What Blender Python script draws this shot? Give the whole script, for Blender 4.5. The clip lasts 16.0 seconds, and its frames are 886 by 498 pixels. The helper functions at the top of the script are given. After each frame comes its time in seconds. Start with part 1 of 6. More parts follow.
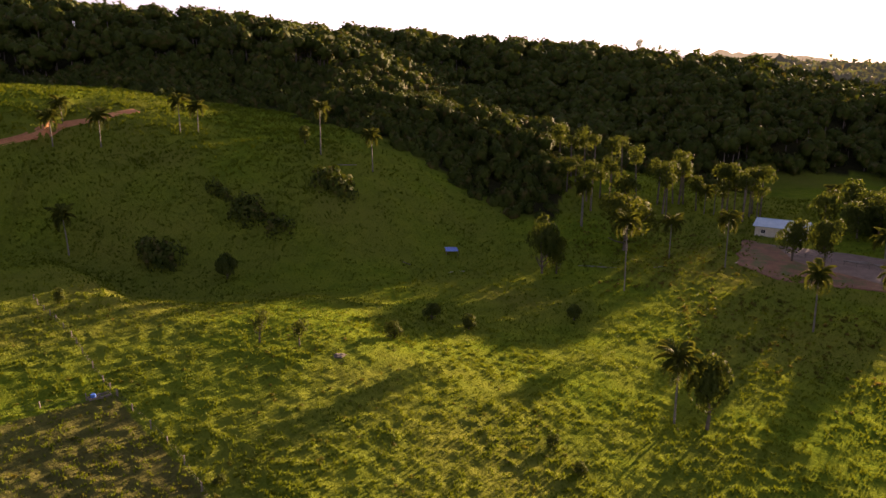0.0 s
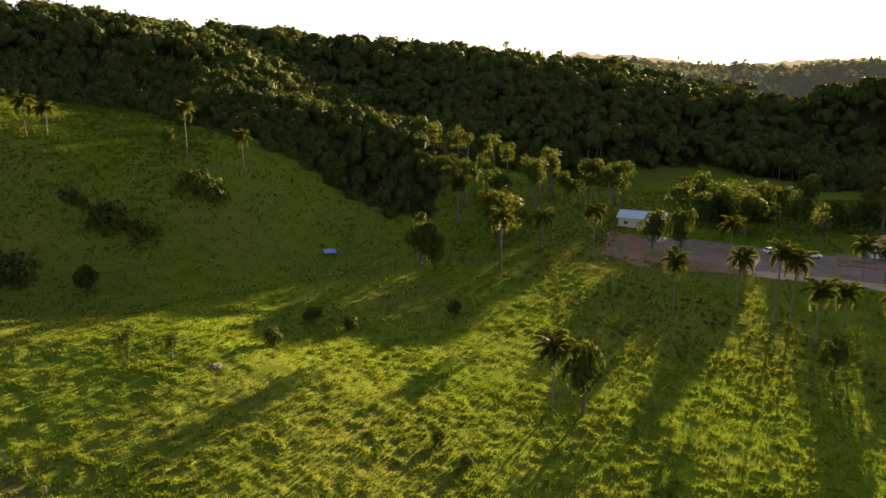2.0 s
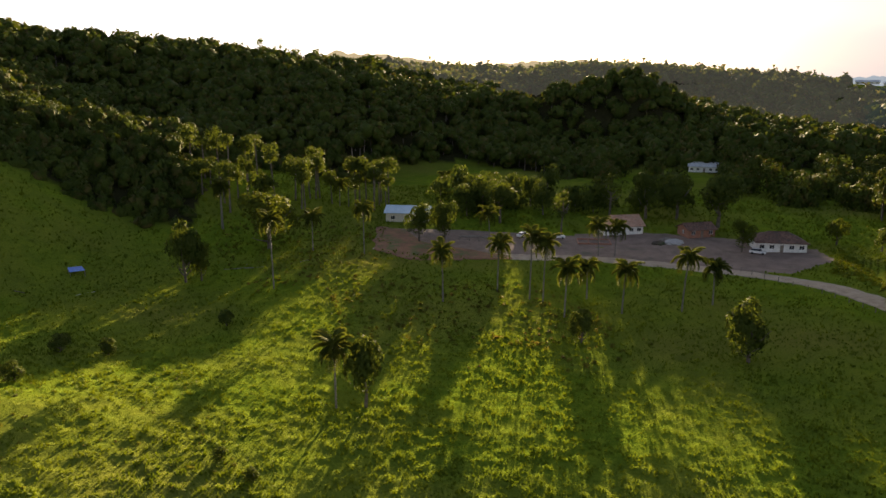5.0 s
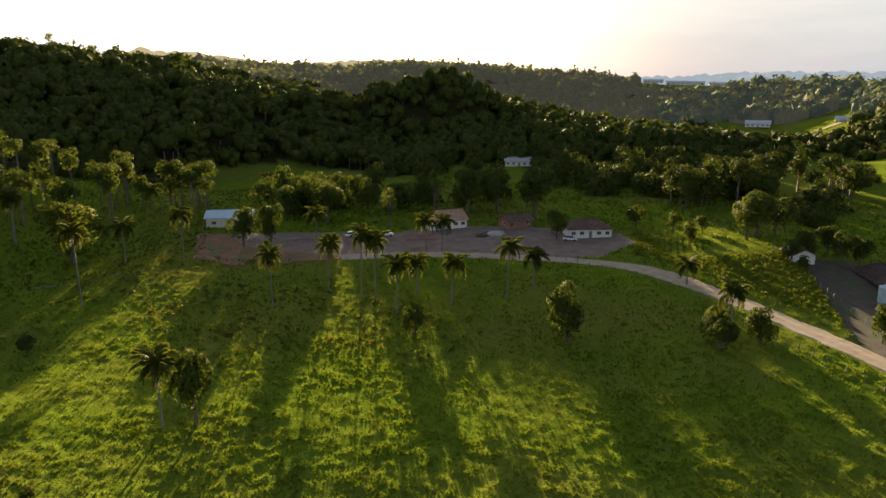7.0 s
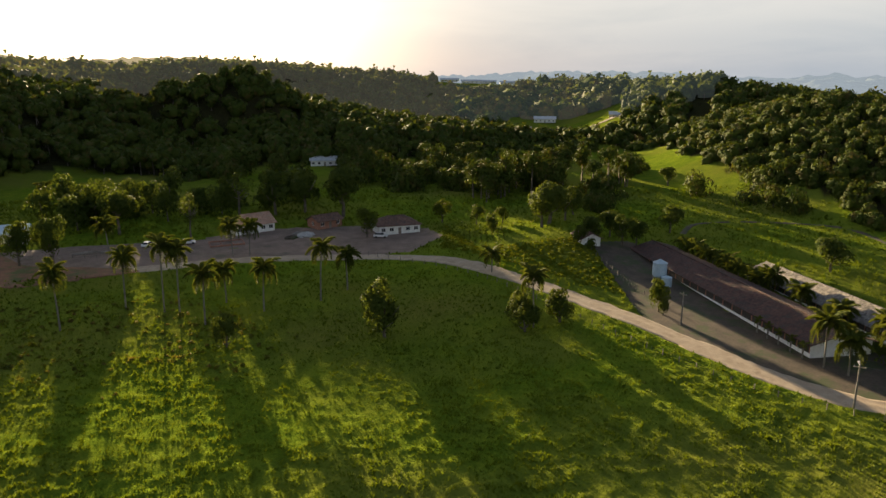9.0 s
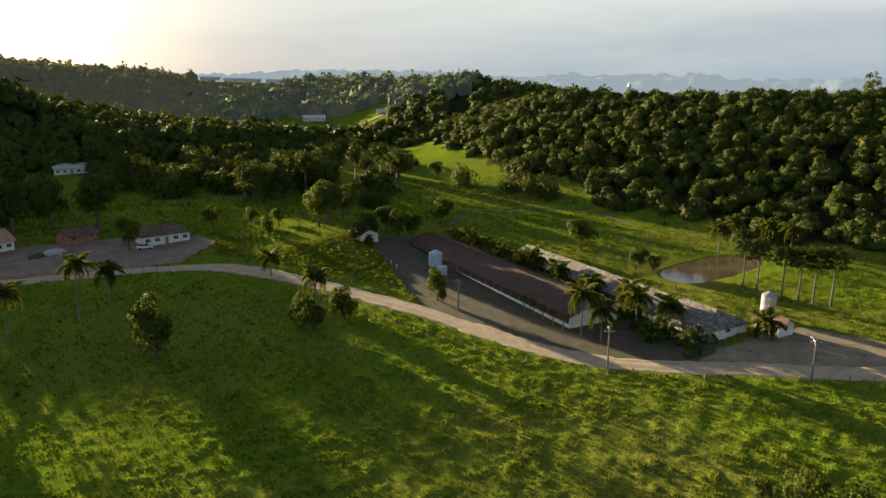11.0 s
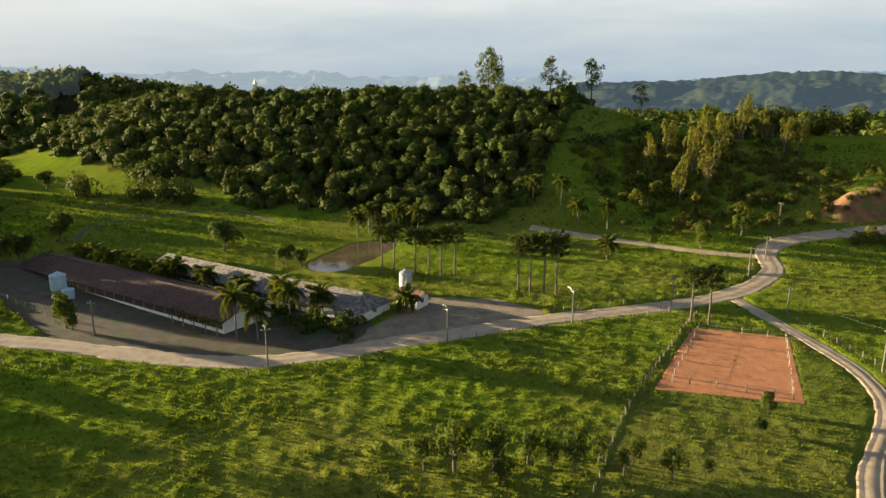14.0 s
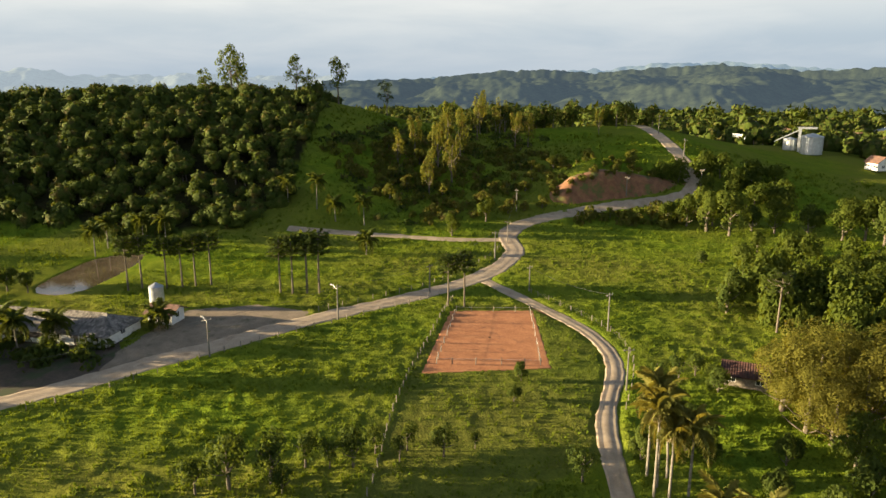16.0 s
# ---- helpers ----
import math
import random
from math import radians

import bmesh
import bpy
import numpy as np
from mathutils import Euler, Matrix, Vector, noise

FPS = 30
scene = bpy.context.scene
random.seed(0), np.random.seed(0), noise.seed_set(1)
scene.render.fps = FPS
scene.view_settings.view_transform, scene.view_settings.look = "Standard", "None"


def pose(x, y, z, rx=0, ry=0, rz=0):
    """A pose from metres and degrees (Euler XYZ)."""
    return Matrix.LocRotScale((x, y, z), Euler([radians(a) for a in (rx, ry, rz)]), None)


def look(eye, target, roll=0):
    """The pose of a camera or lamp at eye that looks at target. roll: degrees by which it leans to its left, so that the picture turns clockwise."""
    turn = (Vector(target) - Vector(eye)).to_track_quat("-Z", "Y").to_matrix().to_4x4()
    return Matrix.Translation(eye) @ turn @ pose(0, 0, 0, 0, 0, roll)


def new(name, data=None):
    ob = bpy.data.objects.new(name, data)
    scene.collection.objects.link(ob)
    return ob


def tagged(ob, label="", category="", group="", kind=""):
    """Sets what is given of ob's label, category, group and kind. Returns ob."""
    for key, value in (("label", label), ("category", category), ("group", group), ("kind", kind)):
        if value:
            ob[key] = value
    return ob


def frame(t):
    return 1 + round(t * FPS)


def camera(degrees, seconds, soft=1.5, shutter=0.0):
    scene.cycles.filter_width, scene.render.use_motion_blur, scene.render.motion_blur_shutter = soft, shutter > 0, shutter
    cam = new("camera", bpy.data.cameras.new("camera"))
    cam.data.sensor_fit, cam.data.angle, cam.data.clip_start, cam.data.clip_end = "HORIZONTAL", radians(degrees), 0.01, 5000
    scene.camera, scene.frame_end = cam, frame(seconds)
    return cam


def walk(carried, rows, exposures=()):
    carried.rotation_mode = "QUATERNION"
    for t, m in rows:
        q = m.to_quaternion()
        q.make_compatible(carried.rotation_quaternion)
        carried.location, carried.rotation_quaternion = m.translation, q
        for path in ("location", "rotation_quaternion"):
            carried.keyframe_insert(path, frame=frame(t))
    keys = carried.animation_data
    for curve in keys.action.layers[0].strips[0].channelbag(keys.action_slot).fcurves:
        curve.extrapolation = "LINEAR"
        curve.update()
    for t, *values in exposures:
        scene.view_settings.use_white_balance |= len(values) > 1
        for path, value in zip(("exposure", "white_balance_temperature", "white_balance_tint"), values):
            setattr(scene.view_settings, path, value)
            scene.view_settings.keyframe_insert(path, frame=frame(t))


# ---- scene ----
# ---- camera: a drone hovering 45 m over the meadow, turning to its right ----
cam = camera(64.5, 16.0)
EYE_Z = 45.0
TURN = [
    (0, -0, -13.36, -0.06), (0.5, -2.44, -13.36, -0.08), (1, -4.95, -13.36, -0.09),
    (1.5, -7.48, -13.36, -0.1), (2, -10.12, -13.37, -0.11), (2.5, -12.92, -13.37, -0.11),
    (3, -16.07, -13.38, -0.12), (3.5, -19.29, -13.38, -0.13), (4, -22.44, -13.39, -0.14),
    (4.5, -25.74, -13.4, -0.14), (5, -29.11, -13.41, -0.15), (5.5, -32.57, -13.42, -0.15),
    (6, -36.11, -13.43, -0.16), (6.5, -39.69, -13.44, -0.16), (7, -43.35, -13.45, -0.16),
    (7.5, -47.15, -13.46, -0.17), (8, -50.96, -13.47, -0.17), (8.5, -54.8, -13.48, -0.17),
    (9, -59.07, -13.5, -0.17), (9.5, -63.46, -13.51, -0.17), (10, -68.01, -13.53, -0.16),
    (10.5, -72.68, -13.55, -0.16), (11, -77.44, -13.56, -0.16), (11.5, -82.32, -13.58, -0.16),
    (12, -87.05, -13.6, -0.15), (12.5, -91.88, -13.62, -0.15), (13, -96.72, -13.63, -0.14),
    (13.5, -101.64, -13.66, -0.14), (14, -106.53, -13.68, -0.13), (14.5, -111.37, -13.7, -0.12),
    (15, -116.2, -13.72, -0.11), (15.5, -121.25, -13.74, -0.1), (16, -126.5, -13.77, -0.09),
]
walk(cam, [(t, pose(0, 0, EYE_Z, 90 + tilt, lean, turn)) for t, turn, tilt, lean in TURN],
     [(0.0, 2.0, 6900, 44), (0.5, 2.1, 6700, 24), (2.0, 2.25, 6700, 22), (2.6, 2.15, 6700, 32), (3.5, 2.1, 6600, 28),
      (6.0, 2.08, 6600, 15), (8.0, 1.98, 6600, 14), (9.0, 1.88, 6600, 13), (11.3, 1.93, 6350, 7), (12.5, 2.02, 6300, 6), (14.5, 2.05, 6350, 8), (16.0, 2.13, 6450, 10)])

# ---- light: low evening sun over the western hill, bright broken cloud ----
SUN_AZ, SUN_EL = 37.9, 7.4          # degrees right of the first view, degrees above the horizon
SUN_DIR = Vector((math.sin(radians(SUN_AZ)) * math.cos(radians(SUN_EL)),
                  math.cos(radians(SUN_AZ)) * math.cos(radians(SUN_EL)), math.sin(radians(SUN_EL))))


class Nodes:
    """Short hand for building node trees."""

    def __init__(self, tree):
        self.tree = tree
        tree.nodes.clear()

    def add(self, kind, **inputs):
        node = self.tree.nodes.new(kind)
        if "p_operation" in inputs:
            node.operation = inputs["p_operation"]
        for key, value in inputs.items():
            if key.startswith("p_"):
                continue
            slot = node.inputs[int(key[1:])] if key[0] == "i" and key[1:].isdigit() else node.inputs[key.replace("_", " ")]
            if isinstance(value, bpy.types.NodeSocket):
                self.tree.links.new(value, slot)
            else:
                slot.default_value = value
        return node

    def ramp(self, fac, stops):
        node = self.tree.nodes.new("ShaderNodeValToRGB")
        el = node.color_ramp.elements
        while len(el) < len(stops):
            el.new(0.5)
        for e, (pos, col) in zip(el, stops):
            e.position, e.color = pos, (*col, 1) if len(col) == 3 else col
        self.tree.links.new(fac, node.inputs[0])
        return node.outputs[0]

    def math(self, op, a, b=0.0, c=0.0):
        return self.add("ShaderNodeMath", p_operation=op, i0=a, i1=b, i2=c).outputs[0]

    def mix(self, fac, a, b, blend="MIX"):
        node = self.tree.nodes.new("ShaderNodeMix")
        node.data_type, node.blend_type = "RGBA", blend
        for slot, value in ((0, fac), (6, a), (7, b)):
            if isinstance(value, bpy.types.NodeSocket):
                self.tree.links.new(value, node.inputs[slot])
            else:
                node.inputs[slot].default_value = (*value, 1) if isinstance(value, tuple) else value
        return node.outputs[2]


def make_world():
    world = bpy.data.worlds.new("evening_sky")
    world.use_nodes = True
    scene.world = world
    n = Nodes(world.node_tree)
    sky = n.add("ShaderNodeTexSky")
    sky.sky_type, sky.sun_disc, sky.altitude, sky.dust_density = "NISHITA", False, 100.0, 2.0
    sky.sun_elevation, sky.sun_rotation = radians(SUN_EL), radians(SUN_AZ)
    co = n.add("ShaderNodeTexCoord").outputs["Generated"]
    sep = n.add("ShaderNodeSeparateXYZ", i0=co)
    # cloud sheet: bands that flatten towards the horizon
    height = n.math("MAXIMUM", sep.outputs[2], 0.0)
    flat = n.add("ShaderNodeCombineXYZ", i0=n.math("MULTIPLY", sep.outputs[0], 2.2), i1=n.math("MULTIPLY", sep.outputs[1], 2.2),
                 i2=n.math("MULTIPLY", height, 11.0)).outputs[0]
    cloud = n.add("ShaderNodeTexNoise", Vector=flat, Scale=1.6, Detail=6.0, Roughness=0.55, Distortion=0.3).outputs[0]
    toward = n.add("ShaderNodeVectorMath", p_operation="DOT_PRODUCT", i0=co, i1=tuple(SUN_DIR)).outputs["Value"]
    glow = n.math("POWER", n.math("MAXIMUM", toward, 0.0), 42.0)
    veil = n.math("POWER", n.math("MAXIMUM", toward, 0.0), 80.0)
    # grey-blue bank low down, cream and bright higher up and towards the sun
    lift = n.ramp(height, [(0.0, (0.42, 0.52, 0.62)), (0.05, (0.46, 0.55, 0.64)), (0.09, (0.66, 0.70, 0.72)), (0.14, (0.86, 0.86, 0.83)), (0.27, (0.60, 0.64, 0.68)), (0.42, (0.27, 0.34, 0.43)), (0.7, (0.11, 0.17, 0.27))])
    bank = n.ramp(height, [(0.0, (0.2, 0.2, 0.2)), (0.07, (0.3, 0.3, 0.3)), (0.15, (0.7, 0.7, 0.7)), (0.4, (0, 0, 0))])
    part = n.mix(n.math("MULTIPLY", n.ramp(cloud, [(0.40, (0, 0, 0)), (0.64, (1, 1, 1))]), bank), lift, (0.92, 0.91, 0.87))
    # thin bright cloud over the wooded mountain
    aside = n.add("ShaderNodeVectorMath", p_operation="DOT_PRODUCT", i0=co, i1=(0.14, 0.98, 0.14)).outputs["Value"]
    bright = n.mix(n.math("POWER", n.math("MAXIMUM", aside, 0.0), 9.0), part, (2.3, 2.2, 2.1))
    warm = n.mix(glow, bright, (1.9, 1.8, 1.55))
    hot = n.mix(veil, warm, (4.0, 3.4, 2.4))
    low = n.math("GREATER_THAN", sep.outputs[2], -0.02)
    ground = n.mix(low, (0.03, 0.04, 0.02), hot)
    a = n.add("ShaderNodeBackground", Color=sky.outputs[0], Strength=0.05)
    b = n.add("ShaderNodeBackground", Color=ground, Strength=0.255)
    both = n.add("ShaderNodeMixShader", i0=0.89, i1=a.outputs[0], i2=b.outputs[0])
    n.add("ShaderNodeOutputWorld", Surface=both.outputs[0])


make_world()
sun = new("sun", bpy.data.lights.new("sun", "SUN"))
sun.data.energy, sun.data.angle, sun.data.color = 5.0, radians(0.6), (1.0, 0.78, 0.46)
sun.matrix_world = look(SUN_DIR * 100, (0, 0, 0))

# ---- materials ----
def surface(name, low, high, scale=1.0, rough=0.9, fine=8.0, bump=0.3, spread=(0.35, 0.65), spots=None, metal=0.0):
    """A two-scale noise surface in metres; spots: (colour, scale, threshold) for stains."""
    m = bpy.data.materials.new(name)
    m.use_nodes = True
    n = Nodes(m.node_tree)
    co = n.add("ShaderNodeTexCoord").outputs["Object"]
    big = n.add("ShaderNodeTexNoise", Vector=co, Scale=scale, Detail=4.0, Roughness=0.6).outputs[0]
    small = n.add("ShaderNodeTexNoise", Vector=co, Scale=scale * fine, Detail=3.0, Roughness=0.6).outputs[0]
    both = n.math("ADD", n.math("MULTIPLY", big, 0.6), n.math("MULTIPLY", small, 0.4))
    col = n.ramp(both, [(spread[0], low), (spread[1], high)])
    if spots:
        s = n.add("ShaderNodeTexNoise", Vector=co, Scale=spots[1], Detail=5.0, Roughness=0.65).outputs[0]
        col = n.mix(n.ramp(s, [(spots[2], (0, 0, 0)), (spots[2] + 0.12, (1, 1, 1))]), col, spots[0])
    normal = n.add("ShaderNodeBump", Strength=bump, Distance=0.06, Height=both).outputs[0]
    b = n.add("ShaderNodeBsdfPrincipled", Base_Color=col, Roughness=rough, Metallic=metal, Normal=normal)
    n.add("ShaderNodeOutputMaterial", Surface=b.outputs[0])
    return m


def foliage(name, low, high, through_colour, share=0.4, patch=0.1, dry=None, haze_glow=None):
    """Leaves: diffuse and translucent, with the colour drifting from plant to plant and leaf to leaf; the last colour
    is an added glow for haze.
    """
    m = bpy.data.materials.new(name)
    m.use_nodes = True
    n = Nodes(m.node_tree)
    where = n.add("ShaderNodeNewGeometry")
    info = n.add("ShaderNodeObjectInfo")
    drift = n.add("ShaderNodeTexNoise", Vector=where.outputs["Position"], Scale=patch, Detail=3.0, Roughness=0.6).outputs[0]
    fac = n.math("ADD", n.math("MULTIPLY", n.ramp(drift, [(0.3, (0, 0, 0)), (0.7, (1, 1, 1))]), 0.55),
                 n.math("ADD", n.math("MULTIPLY", where.outputs["Random Per Island"], 0.3), n.math("MULTIPLY", info.outputs["Random"], 0.15)))
    col = n.mix(fac, low, high)
    if dry:
        rest = n.add("ShaderNodeTexNoise", Vector=where.outputs["Position"], Scale=patch * 2.7, Detail=2.0).outputs[0]
        col = n.mix(n.ramp(rest, [(0.53, (0, 0, 0)), (0.68, (1, 1, 1))]), col, dry)
    relief = n.add("ShaderNodeTexNoise", Vector=where.outputs["Position"], Scale=1.5, Detail=3.0, Roughness=0.7).outputs[0]
    normal = n.add("ShaderNodeBump", Strength=0.8, Distance=0.5, Height=relief).outputs[0]
    d = n.add("ShaderNodeBsdfPrincipled", Base_Color=col, Roughness=0.75, Normal=normal)
    d.inputs["Specular IOR Level"].default_value = 0.08
    glow = n.mix(1.0, col, through_colour, "MULTIPLY")
    t = n.add("ShaderNodeBsdfTranslucent", Color=glow)
    both = n.add("ShaderNodeMixShader", i0=share, i1=d.outputs[0], i2=t.outputs[0])
    # distance haze, put in as an even emission over all the leaves
    if haze_glow:
        both = n.add("ShaderNodeAddShader", i0=both.outputs[0], i1=n.add("ShaderNodeEmission", Color=(*haze_glow, 1), Strength=1.0).outputs[0])
    n.add("ShaderNodeOutputMaterial", Surface=both.outputs[0])
    return m


def grass_ground():
    m = bpy.data.materials.new("pasture")
    m.use_nodes = True
    n = Nodes(m.node_tree)
    co = n.add("ShaderNodeNewGeometry").outputs["Position"]
    huge = n.add("ShaderNodeTexNoise", Vector=co, Scale=0.02, Detail=4.0, Roughness=0.6).outputs[0]
    mid = n.add("ShaderNodeTexNoise", Vector=co, Scale=0.22, Detail=5.0, Roughness=0.65, Distortion=0.6).outputs[0]
    fine = n.add("ShaderNodeTexNoise", Vector=co, Scale=2.5, Detail=4.0, Roughness=0.7).outputs[0]
    mixed = n.math("ADD", n.math("MULTIPLY", mid, 0.55), n.math("MULTIPLY", fine, 0.45))
    col = n.ramp(mixed, [(0.28, (0.052, 0.094, 0.011)), (0.46, (0.112, 0.172, 0.014)), (0.60, (0.170, 0.222, 0.018)), (0.8, (0.21, 0.22, 0.036))])
    col = n.mix(n.ramp(huge, [(0.40, (0, 0, 0)), (0.68, (1, 1, 1))]), col, (0.165, 0.172, 0.030), "MIX")
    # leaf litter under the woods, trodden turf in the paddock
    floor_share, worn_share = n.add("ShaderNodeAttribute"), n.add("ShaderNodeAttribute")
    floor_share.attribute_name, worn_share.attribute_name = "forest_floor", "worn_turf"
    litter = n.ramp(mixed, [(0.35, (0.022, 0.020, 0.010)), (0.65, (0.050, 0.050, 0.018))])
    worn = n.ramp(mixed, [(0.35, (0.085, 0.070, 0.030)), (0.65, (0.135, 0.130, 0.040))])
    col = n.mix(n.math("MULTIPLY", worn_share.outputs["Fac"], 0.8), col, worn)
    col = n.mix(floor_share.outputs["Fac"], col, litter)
    normal = n.add("ShaderNodeBump", Strength=1.0, Distance=0.8, Height=mixed).outputs[0]
    b = n.add("ShaderNodeBsdfPrincipled", Base_Color=col, Roughness=0.9, Normal=normal)
    b.inputs["Specular IOR Level"].default_value = 0.0
    n.add("ShaderNodeOutputMaterial", Surface=b.outputs[0])
    return m


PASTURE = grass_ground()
TUFT = foliage("grass_tuft", (0.078, 0.130, 0.010), (0.150, 0.190, 0.014), (1.2, 1.08, 0.4), 0.35, 0.06)
LEAF_WOOD = foliage("wood_leaf", (0.034, 0.058, 0.010), (0.092, 0.122, 0.020), (1.15, 1.06, 0.5), 0.24, 0.13, (0.115, 0.100, 0.030))
# the next two glow faintly: haze of the far woods added to the leaves
LEAF_SUN_HAZE = foliage("hazed_sunward_wood", (0.036, 0.060, 0.014), (0.105, 0.130, 0.030), (1.25, 1.1, 0.5), 0.35, 0.11, (0.115, 0.100, 0.035), (0.009, 0.0085, 0.0075))
LEAF_HAZE = foliage("hazed_wood", (0.036, 0.060, 0.014), (0.105, 0.130, 0.030), (1.25, 1.1, 0.5), 0.35, 0.11, None, (0.005, 0.0062, 0.0066))
LEAF_TREE = foliage("tree_leaf", (0.040, 0.070, 0.014), (0.110, 0.140, 0.028), (1.3, 1.15, 0.5), 0.42, 0.4)
LEAF_BRIGHT = foliage("bright_leaf", (0.050, 0.082, 0.012), (0.118, 0.142, 0.022), (1.3, 1.15, 0.5), 0.45, 0.4)
LEAF_BAMBOO = foliage("bamboo_leaf", (0.105, 0.108, 0.018), (0.165, 0.158, 0.030), (1.25, 1.1, 0.5), 0.45, 0.25)
LEAF_CROP = foliage("crop_leaf", (0.120, 0.165, 0.012), (0.220, 0.245, 0.020), (1.25, 1.1, 0.4), 0.42, 0.15)
LEAF_ROYAL = foliage("royal_palm_leaf", (0.115, 0.128, 0.028), (0.26, 0.24, 0.065), (1.25, 1.05, 0.5), 0.4, 0.5)
LEAF_SCRUB = foliage("scrub_leaf", (0.070, 0.095, 0.015), (0.175, 0.180, 0.032), (1.3, 1.12, 0.5), 0.45, 0.2, (0.16, 0.13, 0.04))
LEAF_PALM = foliage("palm_leaf", (0.045, 0.075, 0.014), (0.120, 0.140, 0.028), (1.3, 1.1, 0.5), 0.35, 0.5)
BARK = surface("bark", (0.07, 0.055, 0.04), (0.20, 0.17, 0.13), 1.5, 0.95)
PALM_BARK = surface("palm_bark", (0.11, 0.10, 0.08), (0.25, 0.225, 0.185), 2.0, 0.9)
DIRT_ROAD = surface("dirt_road", (0.24, 0.178, 0.117), (0.50, 0.40, 0.285), 0.45, 0.95, 16.0, 0.7, (0.28, 0.72), ((0.25, 0.185, 0.12), 0.35, 0.57))
FARM_DIRT = surface("farm_yard_dirt", (0.12, 0.08, 0.058), (0.27, 0.19, 0.145), 0.3, 0.95, 9.0, 0.4, (0.32, 0.68), ((0.10, 0.085, 0.055), 0.12, 0.56))
YARD_DIRT = surface("yard_dirt", (0.038, 0.029, 0.019), (0.110, 0.080, 0.052), 0.3, 0.95, 9.0, 0.4, (0.35, 0.65), ((0.042, 0.058, 0.014), 0.16, 0.49))
FORECOURT = surface("forecourt_gravel", (0.13, 0.098, 0.064), (0.32, 0.25, 0.17), 0.35, 0.95, 12.0, 0.5, (0.3, 0.7), ((0.10, 0.09, 0.045), 0.3, 0.56))
POLE_GREY = surface("weathered_pole", (0.10, 0.092, 0.082), (0.20, 0.185, 0.165), 1.5, 0.9)
RED_DIRT = surface("red_dirt", (0.36, 0.130, 0.048), (0.60, 0.26, 0.105), 0.4, 0.95, 8.0, 0.8, (0.32, 0.68), ((0.26, 0.105, 0.05), 0.3, 0.58))
BANK_DIRT = surface("bank_dirt", (0.12, 0.056, 0.028), (0.30, 0.145, 0.068), 0.4, 0.95, 8.0, 0.9, (0.32, 0.68), ((0.10, 0.11, 0.025), 0.22, 0.50))
WHITE_WALL = surface("white_paint", (0.60, 0.60, 0.57), (0.82, 0.82, 0.79), 1.2, 0.8, 6.0, 0.1, (0.3, 0.6), ((0.42, 0.40, 0.36), 0.8, 0.62))
WOOD = surface("old_wood", (0.12, 0.10, 0.08), (0.30, 0.26, 0.21), 2.0, 0.9)
CONCRETE = surface("concrete", (0.30, 0.29, 0.27), (0.50, 0.48, 0.45), 1.5, 0.9)

# ---- land ----
def ridge_height(x, y, crest, width, power=2.0):
    """Height of a hill whose crest runs along the points (x, y, z), falling to nothing at that width."""
    best_d = np.full(x.shape, 1e9)
    best_z = np.zeros(x.shape)
    for (ax, ay, az), (bx, by, bz) in zip(crest, crest[1:]):
        ux, uy = bx - ax, by - ay
        s = np.clip(((x - ax) * ux + (y - ay) * uy) / (ux * ux + uy * uy), 0, 1)
        d = np.hypot(x - ax - s * ux, y - ay - s * uy)
        near = d < best_d
        best_z = np.where(near, az + s * (bz - az), best_z)
        best_d = np.where(near, d, best_d)
    u = np.clip(best_d / width, 0, 1)
    return best_z * (1 - u * u) ** power


RIDGES = [
    # back mountain, wooded
    ([(-420, 250, 92), (-247, 411, 80), (-144, 395, 69), (-117, 507, 68), (-23, 559, 69), (75, 555, 56), (129, 524, 46), (210, 519, 40)], 230, 1.6),
    # grassy hill with palms
    ([(-242, 140, 50), (-138, 220, 43), (-112, 229, 40), (-88, 229, 36), (-49, 232, 29)], 105, 1.7),
    # wooded knoll over the gully
    ([(-70, 318, 30), (-30, 288, 32), (23, 267, 25), (59, 245, 12), (88, 222, 3)], 94, 1.7),
    # hill under the sun with its long nose
    ([(150, 640, 46), (300, 760, 58), (400, 757, 57), (475, 705, 52), (546, 651, 58), (622, 580, 54), (630, 492, 42), (540, 360, 18), (450, 225, 4)], 400, 1.4),
    # a knob added in front of it, placed and sized to shade the meadow
    ([(276, 394, 27), (300, 370, 37), (326, 344, 44.5)], 58, 1.3),
    # a lower wooded spur running down from the knob
    ([(382, 382, 24), (359, 287, 18), (369, 240, 13.5), (380, 200, 9), (392, 150, 1.5)], 120, 1.5),
    # far farm ridge
    ([(728, 610, 46), (787, 436, 33), (777, 298, 36), (700, 170, 38), (610, 100, 37), (560, 70, 34)], 150, 1.5),
    # wooded hill behind the pond, then the grazed saddle with the road
    ([(428, 14, 30), (400, 0, 32), (347, -43, 31), (317, -91, 33), (297, -120, 33), (276, -141, 36), (268, -155, 33), (258, -172, 28),
      (234, -203, 21), (222, -230, 21.5), (200, -263, 23), (172, -305, 14)], 125, 1.85),
]


def wave(x, y, step, seed):
    """A smooth wandering between -1 and 1."""
    a = seed * 1.7
    return (np.sin(x / step + a + 1.3 * np.sin(y / step * 0.7 + a)) + np.sin(y / step * 1.1 - a + 1.1 * np.sin(x / step * 0.8 + 2 * a))) / 2


def step01(u):
    u = np.clip(u, 0, 1)
    return u * u * (3 - 2 * u)


